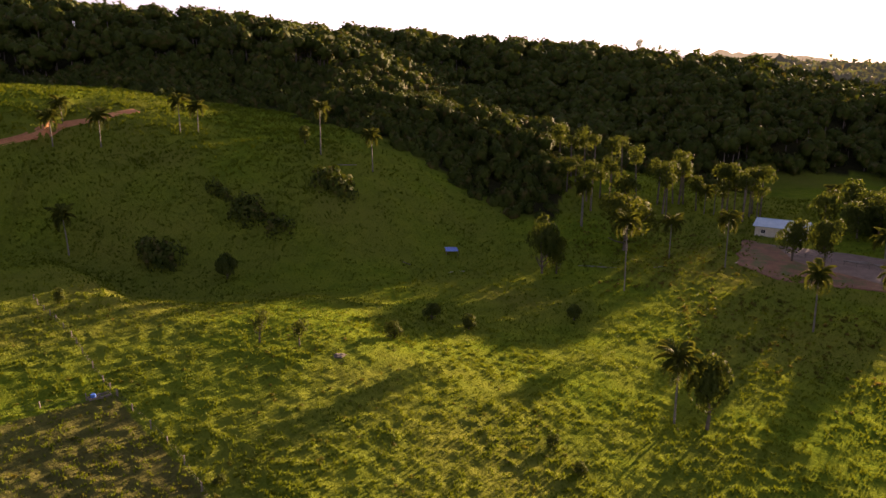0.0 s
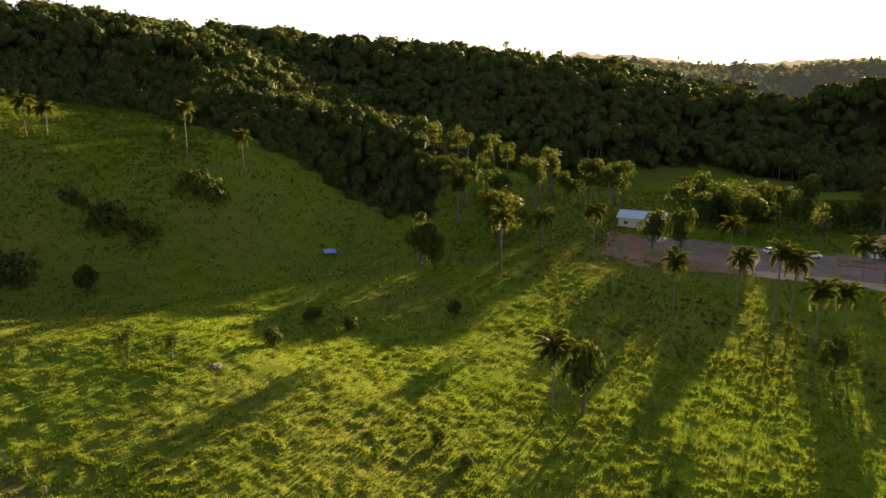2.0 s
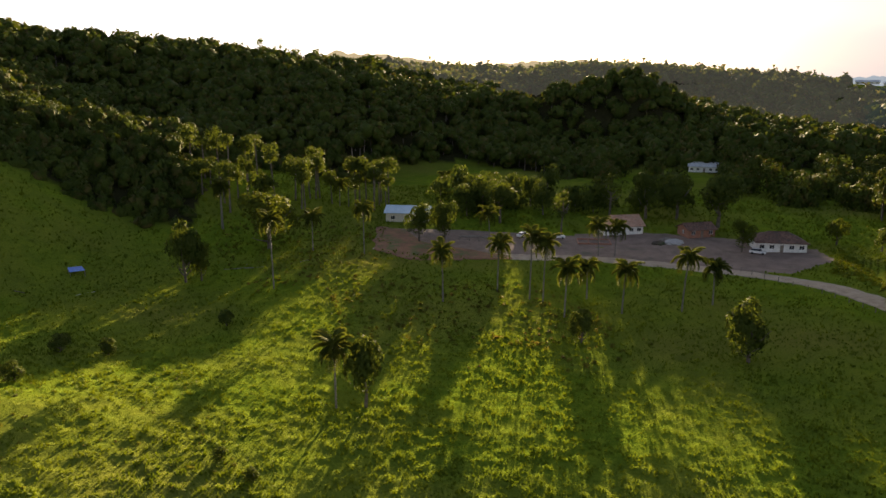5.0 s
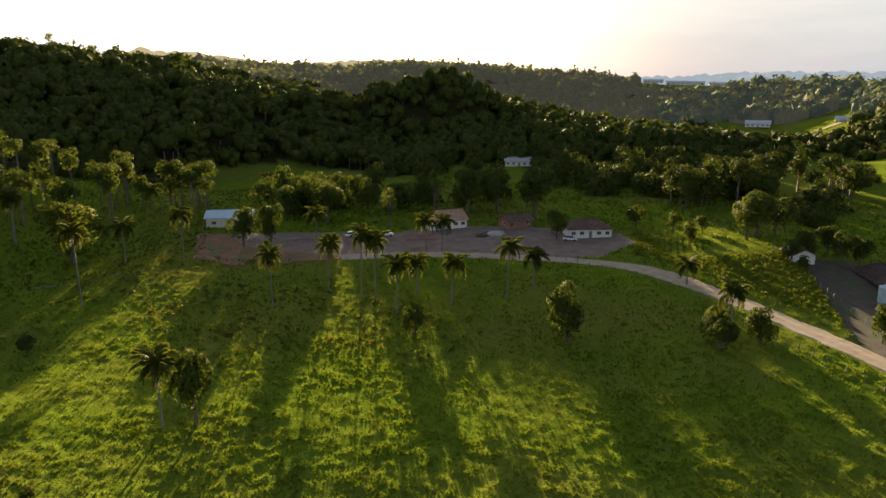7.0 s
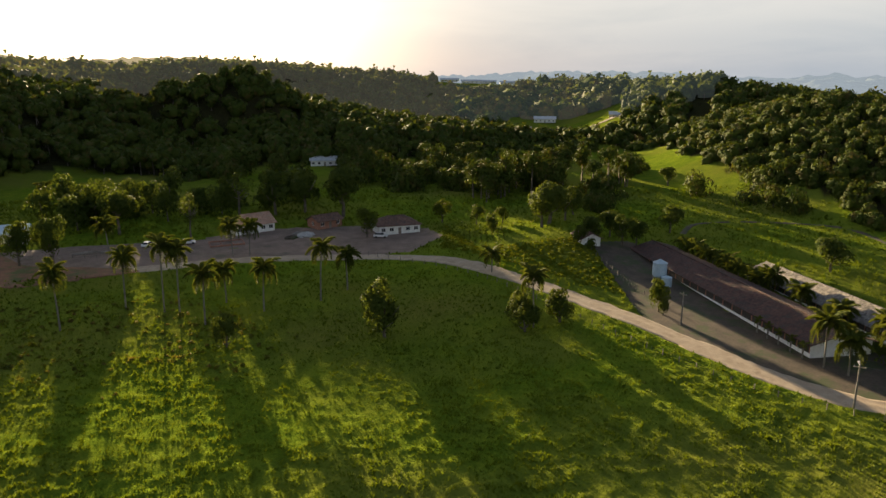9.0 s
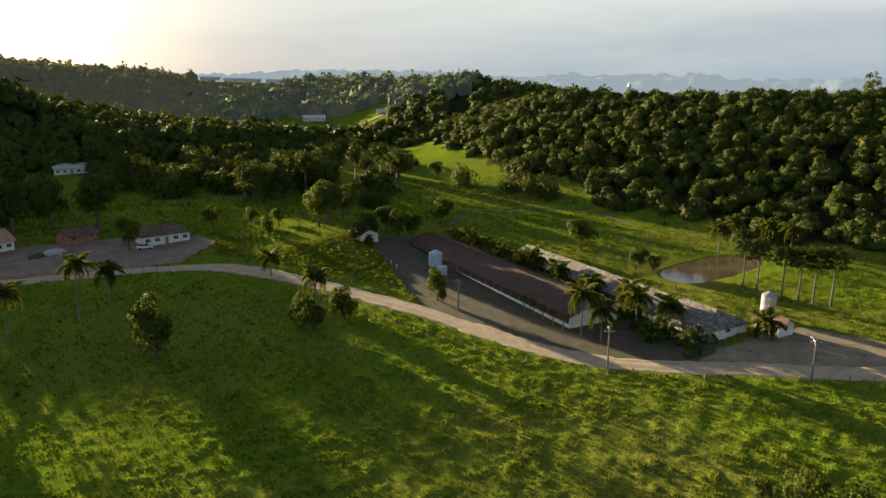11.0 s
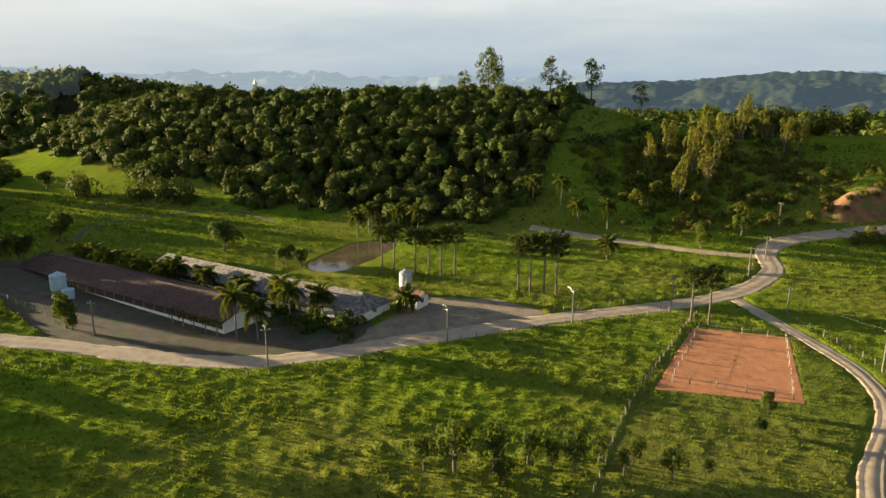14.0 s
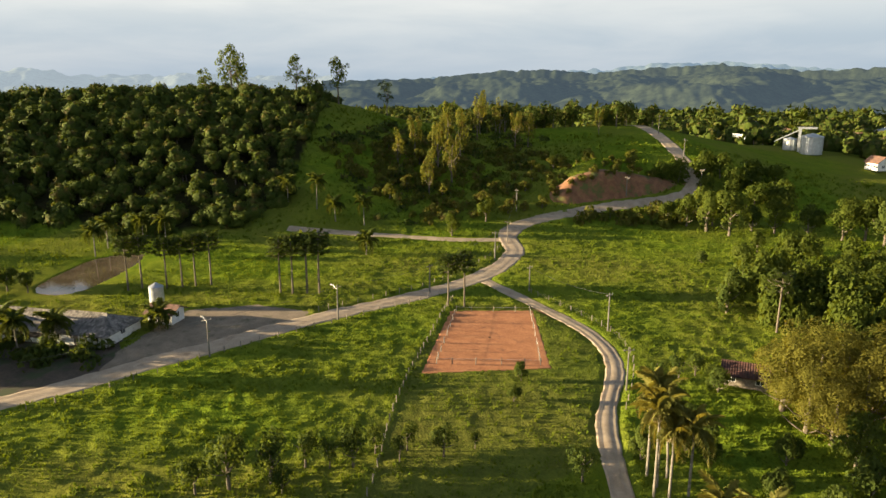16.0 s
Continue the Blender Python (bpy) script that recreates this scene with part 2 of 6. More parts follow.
def shelf(x, y):
    """The raised shelf of pasture that breaks off into the gully."""
    a, d = np.degrees(np.arctan2(x, y)), np.hypot(x, y)
    brink = np.interp(a, [-50, -35, -30, -25, -20, -10, -3, 4, 10], [270, 230, 170, 132, 121, 116, 106, 100, 95]) + 6 * wave(x, y, 13, 9) + 2 * wave(x, y, 5, 4)
    return 7.6 * np.interp(d, [45, 112], [0.5, 1.0]) * step01((24 - a) / 40) * step01((brink + 38 - d) / 50) * step01((y + 15) / 30) * step01((d - 15) / 25)


def ground_z(x, y):
    x, y = np.asarray(x, float), np.asarray(y, float)
    total = np.zeros(x.shape)
    for crest, width, power in RIDGES:
        total = total + ridge_height(x, y, crest, width, power) ** 3
    z = np.cbrt(total)
    # the foot of the gully slope is hollow
    hollow = np.clip((10 - np.degrees(np.arctan2(x, y))) / 8, 0, 1) * np.clip((y - 20) / 40, 0, 1)
    z = z - hollow * 6.0 * np.exp(-((z - 9) / 8) ** 2) * np.clip(z / 4, 0, 1)
    z = z + 0.35 * wave(x, y, 17, 1) + np.clip(z / 20, 0, 1) * 1.6 * wave(x, y, 34, 2)
    z = np.minimum(z, 0) + np.cbrt(np.maximum(z, 0) ** 3 + shelf(x, y) ** 3)
    # the knoll that the road cuts into
    z = z + 6.0 * np.exp(-(((x - 163.5) / 9) ** 2 + ((y + 186) / 15) ** 2))
    # a low mound under the planted field beside the road
    z = z + 3.0 * np.exp(-(((x - 176) / 34) ** 2 + ((y - 72) / 24) ** 2))
    return z


def inside(x, y, poly):
    """Which of the points lie inside the polygon."""
    hit = np.zeros(np.shape(x), bool)
    for (ax, ay), (bx, by) in zip(poly, poly[1:] + poly[:1]):
        cross = ((ay > y) != (by > y)) & (x < (bx - ax) * (y - ay) / ((by - ay) or 1e-9) + ax)
        hit ^= cross
    return hit


def off_line(x, y, line):
    """Distance to a polyline."""
    best = np.full(np.shape(x), 1e9)
    for (ax, ay), (bx, by) in zip(line, line[1:]):
        ux, uy = bx - ax, by - ay
        s = np.clip(((x - ax) * ux + (y - ay) * uy) / (ux * ux + uy * uy), 0, 1)
        best = np.minimum(best, np.hypot(x - ax - s * ux, y - ay - s * uy))
    return best


MAIN_ROAD = [(74, 170), (82.4, 161.7), (91.7, 152.6), (103.4, 144.3), (117.7, 134.2), (129.1, 122.5), (141, 105.5), (145, 89), (142, 73.5), (138, 59),
             (134, 47), (127.6, 32), (120, 18.9), (114.6, 9), (111.2, -1.4), (111.3, -13), (113, -25), (113.6, -36), (115, -48), (116, -61),
             (116.3, -74), (118, -89), (120.5, -99.9), (125.7, -111.5), (134.5, -123.5), (146, -131), (150, -138), (150.5, -146), (149, -157), (144.6, -178),
             (139, -195), (138.5, -207), (151.5, -221.5), (165.9, -233), (184, -246), (205, -262), (230, -285)]
BRANCH_ROAD = [(119.5, -99.2), (107.6, -97.4), (91.7, -95.2), (81.6, -93.2), (73, -89), (66.6, -83.2), (60.6, -74.8), (56, -68.8), (50.2, -63), (43.7, -57.2),
               (36, -50), (26, -38), (12, -20), (2, 10)]
FIELD_TRACK = [(186, -82), (171.5, -97.9), (162.7, -107.6), (152.8, -117), (144.5, -127.9)]
HILL_TRACK = [(-135, 150), (-118, 170), (-111.8, 178.3), (-106.7, 184.9), (-103.9, 193.9), (-98.8, 199.4), (-95.1, 205.6), (-91.1, 212.8)]
POND = [(166, -15.5), (162.5, -19), (163, -24), (171, -32), (181.5, -40), (189, -43), (192, -39), (190, -30.5), (179.7, -21.5), (172, -16)]
FARM_YARD = [(78, 168), (84, 186), (96, 181), (104, 177), (128, 162), (150, 152), (160, 142), (172, 126), (178, 113), (170, 101), (150, 99), (139, 110),
             (130, 125), (118, 136), (104, 147), (92, 156)]
BARN_YARD = [(130, 33), (146, 42), (176, 60), (186, 53), (182, 40), (168, 27), (150, 12), (146, 4), (140, -10), (128, -24), (120, -22), (112, -18), (110.5, -2), (115, 14), (122, 27)]
BARN_PARKING = [(129, -29), (136, -38), (131, -50), (120, -57), (113, -44), (110.5, -30), (112, -18), (120, -21)]
ARENA = [(104.8, -79.4), (95.7, -93.1), (73.4, -75.8), (83.5, -57.7)]
PADDOCK = [(-77.7, 51.9), (-41.6, 82.5), (-36.5, 76.4), (-24.7, 63.8), (-18.1, 52.5), (-27.6, 36.7), (-80, 40)]
SHORT_GRASS = [(108, -84), (88.5, -59.5), (62, -36), (50, -24), (50, -60), (62, -80), (74, -92), (95, -97)]
VALLEY_TRACK = [(206.7, 42.6), (222.4, 42.7), (233.5, 34.3), (241.4, 22.7), (245.3, 9.7), (239, -2.2), (222.7, -11.6)]
CROP_FIELD = [(182.7, 108.6), (154.3, 80.5), (179.0, 62.2), (174.1, 51.4), (141.1, 35.7), (143.7, 51.0), (147.0, 65.7), (154.6, 93.1)]


def smooth_ground(x, y):
    """The land with the pond's hollow."""
    x, y = np.asarray(x, float), np.asarray(y, float)
    z = ground_z(x, y)
    r = np.hypot((x - 177) / 22, (y + 29) / 19)
    z = z * np.clip((r - 1.0) / 0.7, 0, 1)
    bed = -0.6 * np.clip(off_line(x, y, POND + POND[:1]) / 0.8, 0, 1)
    return np.where(inside(x, y, POND), bed, z + np.where(r < 1.7, 0.08, 0.0))


def hash01(i, j, seed):
    h = np.sin(i * 127.1 + j * 311.7 + seed * 74.7) * 43758.5453
    return h - np.floor(h)


def lumps(x, y, size, seed):
    """Value noise between 0 and 1."""
    x, y = x / size, y / size
    i, j = np.floor(x), np.floor(y)
    u, v = x - i, y - j
    u, v = u * u * (3 - 2 * u), v * v * (3 - 2 * v)
    a, b, c, d = hash01(i, j, seed), hash01(i + 1, j, seed), hash01(i, j + 1, seed), hash01(i + 1, j + 1, seed)
    return (a * (1 - u) + b * u) * (1 - v) + (c * (1 - u) + d * u) * v


def wildness(x, y):
    """0 on roads, yards and water, 1 on open pasture."""
    m = np.clip((off_line(x, y, MAIN_ROAD) - 2.35) / 1.2, 0, 1) * np.clip((off_line(x, y, BRANCH_ROAD) - 1.45) / 1.0, 0, 1)
    m = m * np.clip((off_line(x, y, FIELD_TRACK) - 1.3) / 1.0, 0, 1) * np.clip((off_line(x, y, HILL_TRACK) - 1.3) / 1.0, 0, 1)
    m = m * np.clip((off_line(x, y, VALLEY_TRACK) - 0.9) / 1.0, 0, 1)
    m = m * np.clip((off_line(x, y, POND + POND[:1]) - 1.5) / 5, 0, 1)
    for poly in (FARM_YARD, BARN_YARD, BARN_PARKING, ARENA, POND):
        m = np.where(inside(x, y, poly), 0.0, m)
    return m


def turf(x, y):
    """Height of the tussocks and hummocks of the pasture above the smooth land."""
    r = np.hypot(x, y)
    ragged = lumps(x, y, 7, 8)
    tussock = lumps(x + 1.2 * lumps(x, y, 2.1, 2), y + 1.2 * lumps(x, y, 2.3, 5), 1.2, 1)
    bumps = (0.20 + 0.24 * ragged) * tussock ** 1.3 + 0.12 * lumps(x, y, 0.6, 6) + 0.08 * lumps(x, y, 2.2, 2) + 0.10 * lumps(x, y, 4.0, 7)
    return wildness(x, y) * np.clip((320 - r) / 160, 0, 1) * bumps * np.where(inside(x, y, SHORT_GRASS), 0.5, 1.0)


def near_wood_edge(a):
    """How far off the woods begin on the bearing a, in degrees."""
    return np.interp(a, [-60, -33, -26, -20, -12, -10, -5, 1, 6, 9, 11, 14, 20, 25, 28, 34, 44, 52, 60, 64, 68, 72, 76, 78, 80, 82.5, 85, 88, 92, 97, 102, 110, 114, 117, 118, 118.5],
                     [300, 288, 272, 264, 257, 247, 226, 212, 206, 208, 268, 300, 300, 300, 300, 305, 330, 345, 370, 410, 425, 430, 430, 372, 338, 312, 291, 268, 243, 228, 216, 206, 216, 290, 340, 2000])


def wood(x, y):
    """How densely trees stand there, 0 to 1."""
    a, d = np.degrees(np.arctan2(x, y)), np.hypot(x, y)
    m = (d > near_wood_edge(a) + 8 * wave(x, y, 9, 5)) & (a < 119) & (a > -75)
    clear = lumps(x, y, 55, 3) * 0.6 + lumps(x, y, 23, 4) * 0.4
    low = ground_z(x, y) < 4
    open_land = (a > 24) & (a < 80) & (clear > np.where(low, 0.40, 0.80))
    belt = (a > 46) & (a < 69.5) & (d > 412 + 14 * wave(x, y, 21, 3)) & (d < 520)
    back = (d > np.interp(a, [80, 84, 87, 89, 97, 106, 112, 118], [2000, 800, 560, 440, 392, 362, 348, 342])) | ((a > 63.5) & (a < 73.5) & (d > 500) & (d < 640)) | ((a > 58.3) & (a < 65.6) & (d > 800) & (d < 905)) | ((a > 90.6) & (a < 95.8) & (d > 368) & (d < 425))
    back = back | ((a < -18) & (d > 490))
    return np.where((m & ~open_land & ~back) | belt, 1.0, 0.0)

# ---- building helpers ----
def mesh_from(name, verts, faces, smooth=False):
    """A mesh from arrays of vertices and of faces that all have as many corners."""
    verts, faces = np.asarray(verts, np.float32), np.asarray(faces, np.int32)
    me = bpy.data.meshes.new(name)
    count, corners = faces.shape
    me.vertices.add(len(verts))
    me.vertices.foreach_set("co", verts.ravel())
    me.loops.add(count * corners)
    me.loops.foreach_set("vertex_index", faces.ravel())
    me.polygons.add(count)
    me.polygons.foreach_set("loop_start", np.arange(0, count * corners, corners, dtype=np.int32))
    if smooth:
        me.polygons.foreach_set("use_smooth", np.ones(count, bool))
    me.update(calc_edges=True)
    return me


def mesh_of(bm, name, material):
    me = bpy.data.meshes.new(name)
    bmesh.ops.recalc_face_normals(bm, faces=bm.faces[:])
    bm.to_mesh(me)
    bm.free()
    me.materials.append(material)
    return me


def part(name, bm, material, parent, label=""):
    """Links a bmesh (or a ready mesh) as one mesh object under a thing or part."""
    me = mesh_of(bm, name, material) if isinstance(bm, bmesh.types.BMesh) else bm
    ob = new(name, me)
    ob.parent = parent
    return tagged(ob, label)


def thing(name, m, label, category, group="", kind=""):
    ob = new(name)
    ob.empty_display_size = 0.3
    ob.matrix_basis = m
    return tagged(ob, label, category, group, kind)


def ground_at(x, y):
    return float(smooth_ground(np.array([x]), np.array([y]))[0])


def on_ground(x, y, turn=0.0, sink=0.0, scale=1.0):
    return Matrix.LocRotScale((x, y, ground_at(x, y) - sink), Euler((0, 0, radians(turn))), (scale, scale, scale))


def box(bm, x0, x1, y0, y1, z0, z1):
    v = [bm.verts.new((x, y, z)) for z in (z0, z1) for x, y in ((x0, y0), (x1, y0), (x1, y1), (x0, y1))]
    for f in ((0, 3, 2, 1), (4, 5, 6, 7), (0, 1, 5, 4), (1, 2, 6, 5), (2, 3, 7, 6), (3, 0, 4, 7)):
        bm.faces.new([v[i] for i in f])
    return v


def boxed(*sizes):
    bm = bmesh.new()
    for s in sizes:
        box(bm, *s)
    return bm


def tube(bm, points, radii, sides=7):
    """A tapered tube along points, closed at both ends."""
    rings = []
    pts = [Vector(p) for p in points]
    for k, p in enumerate(pts):
        way = (pts[min(k + 1, len(pts) - 1)] - pts[max(k - 1, 0)]).normalized()
        side = way.orthogonal().normalized() if abs(way.z) < 0.9 else way.cross(Vector((0, 1, 0))).normalized()
        up = way.cross(side)
        rings.append([bm.verts.new(p + radii[k] * (math.cos(a) * side + math.sin(a) * up)) for a in (2 * math.pi * i / sides for i in range(sides))])
    for a, b in zip(rings, rings[1:]):
        for i in range(sides):
            bm.faces.new((a[i], a[(i + 1) % sides], b[(i + 1) % sides], b[i]))
    bm.faces.new(rings[0][::-1])
    bm.faces.new(rings[-1])


def slab(bm, corners, thick):
    """A flat plate from its top corners, that thick downwards."""
    top = [bm.verts.new(c) for c in corners]
    low = [bm.verts.new((c[0], c[1], c[2] - thick)) for c in corners]
    bm.faces.new(top)
    bm.faces.new(low[::-1])
    for i in range(len(top)):
        j = (i + 1) % len(top)
        bm.faces.new((top[j], top[i], low[i], low[j]))


def panel_wall(bm, length, height, openings, thick=0.2):
    """A wall along x from 0 to length, its outer face at y = 0, with openings (x0, x1, z0, z1) right through."""
    xs = sorted({0.0, length, *[o[0] for o in openings], *[o[1] for o in openings]})
    zs = sorted({0.0, height, *[o[2] for o in openings], *[o[3] for o in openings]})
    for x0, x1 in zip(xs, xs[1:]):
        for z0, z1 in zip(zs, zs[1:]):
            cx, cz = (x0 + x1) / 2, (z0 + z1) / 2
            if not any(o[0] < cx < o[1] and o[2] < cz < o[3] for o in openings):
                box(bm, x0, x1, 0, thick, z0, z1)
    bmesh.ops.remove_doubles(bm, verts=bm.verts[:], dist=0.001)


# ---- ground, roads, yards, water ----
def make_ground():
    bearing = np.radians(np.concatenate([np.arange(-36, 163, 0.24), np.arange(163, 322, 4.0)]))
    radius = np.concatenate([np.concatenate([[0.02], np.linspace(4, 52, 11)]), 54 * 1.0060 ** np.arange(0, 222), 204 * 1.02 ** np.arange(0, 38), 432 * 1.045 ** np.arange(0, 54)])
    a, r = np.meshgrid(bearing, radius)
    x, y = r * np.sin(a), r * np.cos(a)
    x = x + 3 * np.exp(-(r / 15) ** 2)
    z = smooth_ground(x, y) + turf(x, y)
    rows, cols = x.shape
    i, j = np.meshgrid(np.arange(rows - 1), np.arange(cols), indexing="ij")
    k = (j + 1) % cols
    faces = np.stack([i * cols + j, (i + 1) * cols + j, (i + 1) * cols + k, i * cols + k], -1).reshape(-1, 4)[:, ::-1]
    me = mesh_from("ground", np.stack([x, y, z], -1).reshape(-1, 3), faces, True)
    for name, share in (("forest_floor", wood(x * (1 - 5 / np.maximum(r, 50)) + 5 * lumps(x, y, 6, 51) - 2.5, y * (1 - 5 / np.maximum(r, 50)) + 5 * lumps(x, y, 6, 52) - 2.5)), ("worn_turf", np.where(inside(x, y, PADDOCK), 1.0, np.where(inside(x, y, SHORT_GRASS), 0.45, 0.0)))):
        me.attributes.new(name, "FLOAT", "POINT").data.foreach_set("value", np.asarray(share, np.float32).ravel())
    me.materials.append(PASTURE)
    tagged(new("ground", me), "lumpy green cattle pasture rolling up into wooded hills", "ground", kind="structure")


def spline(points, step):
    """Points along a smooth curve through the given ones."""
    p = np.array([points[0], *points, points[-1]], float)
    out = []
    for k in range(1, len(p) - 2):
        n = max(2, int(np.hypot(*(p[k + 1] - p[k])) / step))
        t = np.linspace(0, 1, n, endpoint=False)[:, None]
        out.append(0.5 * (2 * p[k] + (p[k + 1] - p[k - 1]) * t + (2 * p[k - 1] - 5 * p[k] + 4 * p[k + 1] - p[k + 2]) * t ** 2
                          + (3 * p[k] - p[k - 1] - 3 * p[k + 1] + p[k + 2]) * t ** 3))
    return np.concatenate(out + [p[-2:-1]])


def make_road(name, line, width, material, label, seed, lift=0.10):
    """A worn dirt road: a ribbon with ragged edges, two wheel ruts and a low crown."""
    c = spline(line, 1.0)
    way = np.gradient(c, axis=0)
    way /= np.linalg.norm(way, axis=1)[:, None]
    side = np.stack([way[:, 1], -way[:, 0]], 1)
    along = np.arange(len(c), dtype=float)
    wide = width * (0.80 + 0.26 * lumps(along, along * 0, 6, seed) + 0.26 * lumps(along, along * 0, 1.4, seed + 1))
    across = np.array([-0.56, -0.5, -0.4, -0.28, -0.16, 0, 0.16, 0.28, 0.4, 0.5, 0.56])
    rise = np.array([-0.30, 0.0, 0.03, -0.05, 0.02, 0.05, 0.02, -0.05, 0.03, 0.0, -0.30])
    x = c[:, :1] + side[:, :1] * wide[:, None] * across
    y = c[:, 1:] + side[:, 1:] * wide[:, None] * across
    z = smooth_ground(x, y) + lift + rise
    n, m = x.shape
    i, j = np.meshgrid(np.arange(n - 1), np.arange(m - 1), indexing="ij")
    faces = np.stack([i * m + j, i * m + j + 1, (i + 1) * m + j + 1, (i + 1) * m + j], -1).reshape(-1, 4)[:, ::-1]
    me = mesh_from(name, np.stack([x, y, z], -1).reshape(-1, 3), faces, True)
    me.materials.append(material)
    tagged(new(name, me), label, "road", kind="structure")


def make_patch(name, poly, material, label, category, lift=0.06, ragged=1.0, seed=1, flat=None):
    """A draped sheet with a ragged rim that sinks into the ground."""
    rim = spline(poly + poly[:1], 1.0)[:-1] if ragged else np.array([np.array(a) + (np.array(b) - np.array(a)) * t
                                                                    for a, b in zip(poly, poly[1:] + poly[:1]) for t in np.linspace(0, 1, 12, endpoint=False)])
    mid = rim.mean(0)
    k = np.arange(len(rim), dtype=float)
    out = (rim - mid) / np.linalg.norm(rim - mid, axis=1)[:, None]
    rim = rim + out * (ragged * 1.6 * (lumps(k, k * 0, 3, seed) - 0.5))[:, None]
    rings = np.concatenate([np.linspace(0.02, 0.98, 16), [1.0, 1.012]])
    x = mid[0] + rings[:, None] * (rim[:, 0] - mid[0])
    y = mid[1] + rings[:, None] * (rim[:, 1] - mid[1])
    z = (smooth_ground(x, y) if flat is None else np.full(x.shape, flat)) + lift
    z[-1] -= 0.4
    n, m = x.shape
    i, j = np.meshgrid(np.arange(n - 1), np.arange(m), indexing="ij")
    q = (j + 1) % m
    faces = np.stack([i * m + j, i * m + q, (i + 1) * m + q, (i + 1) * m + j], -1).reshape(-1, 4)
    me = mesh_from(name, np.stack([x, y, z], -1).reshape(-1, 3), faces, True)
    me.materials.append(material)
    return tagged(new(name, me), label, category, kind="structure")


make_ground()
make_road("road_main", MAIN_ROAD, 4.9, DIRT_ROAD, "pale dusty gravel road with worn wheel ruts", 11, 0.14)
make_road("road_branch", BRANCH_ROAD, 2.7, DIRT_ROAD, "narrow winding dirt lane with two wheel ruts", 12)
make_road("road_track", FIELD_TRACK, 2.6, DIRT_ROAD, "faint dirt track at the foot of the wooded hill", 13)
make_road("road_hill", HILL_TRACK, 3.0, RED_DIRT, "reddish dirt track cut into the grassy hill", 14)
make_patch("pavement_farm_yard", FARM_YARD, FARM_DIRT, "bare trodden earth of the farm yard", "yard", seed=21)
make_patch("pavement_barn_yard", BARN_YARD, YARD_DIRT, "bare trodden earth lane beside the long poultry barns", "yard", seed=22)
make_patch("pavement_barn_parking", BARN_PARKING, FORECOURT, "pale gravel forecourt of the barn office beside the road", "yard", 0.08, seed=25)
make_road("road_valley", VALLEY_TRACK, 1.7, YARD_DIRT, "worn earth track winding through the valley pasture", 16, 0.1)
make_patch("pavement_arena_margin", [(106.2, -78.8), (95.6, -94.9), (71.6, -76.2), (83.2, -55.9)], BANK_DIRT, "bare brown margin round the riding arena", "arena", 0.05, 0.3, 26)
make_patch("pavement_arena", ARENA, RED_DIRT, "raked red earth of the riding arena", "arena", 0.10, 0.0, 23)


def water_material():
    m = bpy.data.materials.new("pond_water")
    m.use_nodes = True
    n = Nodes(m.node_tree)
    co = n.add("ShaderNodeTexCoord").outputs["Object"]
    mud = n.ramp(n.add("ShaderNodeTexNoise", Vector=co, Scale=0.12, Detail=2.0).outputs[0], [(0.4, (0.095, 0.072, 0.045)), (0.65, (0.15, 0.115, 0.072))])
    rip = n.add("ShaderNodeTexNoise", Vector=co, Scale=1.4, Detail=3.0).outputs[0]
    normal = n.add("ShaderNodeBump", Strength=0.12, Distance=0.05, Height=rip).outputs[0]
    b = n.add("ShaderNodeBsdfPrincipled", Base_Color=mud, Roughness=0.03, IOR=1.4, Normal=normal)
    n.add("ShaderNodeOutputMaterial", Surface=b.outputs[0])
    return m


make_patch("water", POND, water_material(), "still muddy farm pond mirroring the sky", "pond", 0.0, 0.6, 24, 0.02)


# ---- trees ----
def soft_ball(rng, count):
    """Points spread over a ball's surface, and their outward ways."""
    v = rng.normal(size=(count, 3))
    return v / np.linalg.norm(v, axis=1)[:, None]


def leaf_cards(centres, ways, size, rng):
    """A small leaf spray (one triangle) at each centre, facing roughly that way; its normals follow the crown's rounding."""
    n = len(centres)
    tilt = ways + rng.normal(scale=0.5, size=(n, 3))
    tilt /= np.linalg.norm(tilt, axis=1)[:, None]
    u = np.cross(tilt, rng.normal(size=(n, 3)))
    u /= np.linalg.norm(u, axis=1)[:, None]
    v = np.cross(tilt, u)
    s = (size * rng.uniform(0.6, 1.4, n))[:, None]
    verts = np.stack([centres - u * s * 0.5 - v * s * 0.25, centres + u * s * 0.5 - v * s * 0.3, centres + v * s * rng.uniform(0.45, 0.8, (n, 1))], 1).reshape(-1, 3)
    soft = ways + 0.55 * tilt
    soft /= np.linalg.norm(soft, axis=1)[:, None]
    return verts, np.arange(3 * n).reshape(-1, 3), np.repeat(soft, 3, 0)


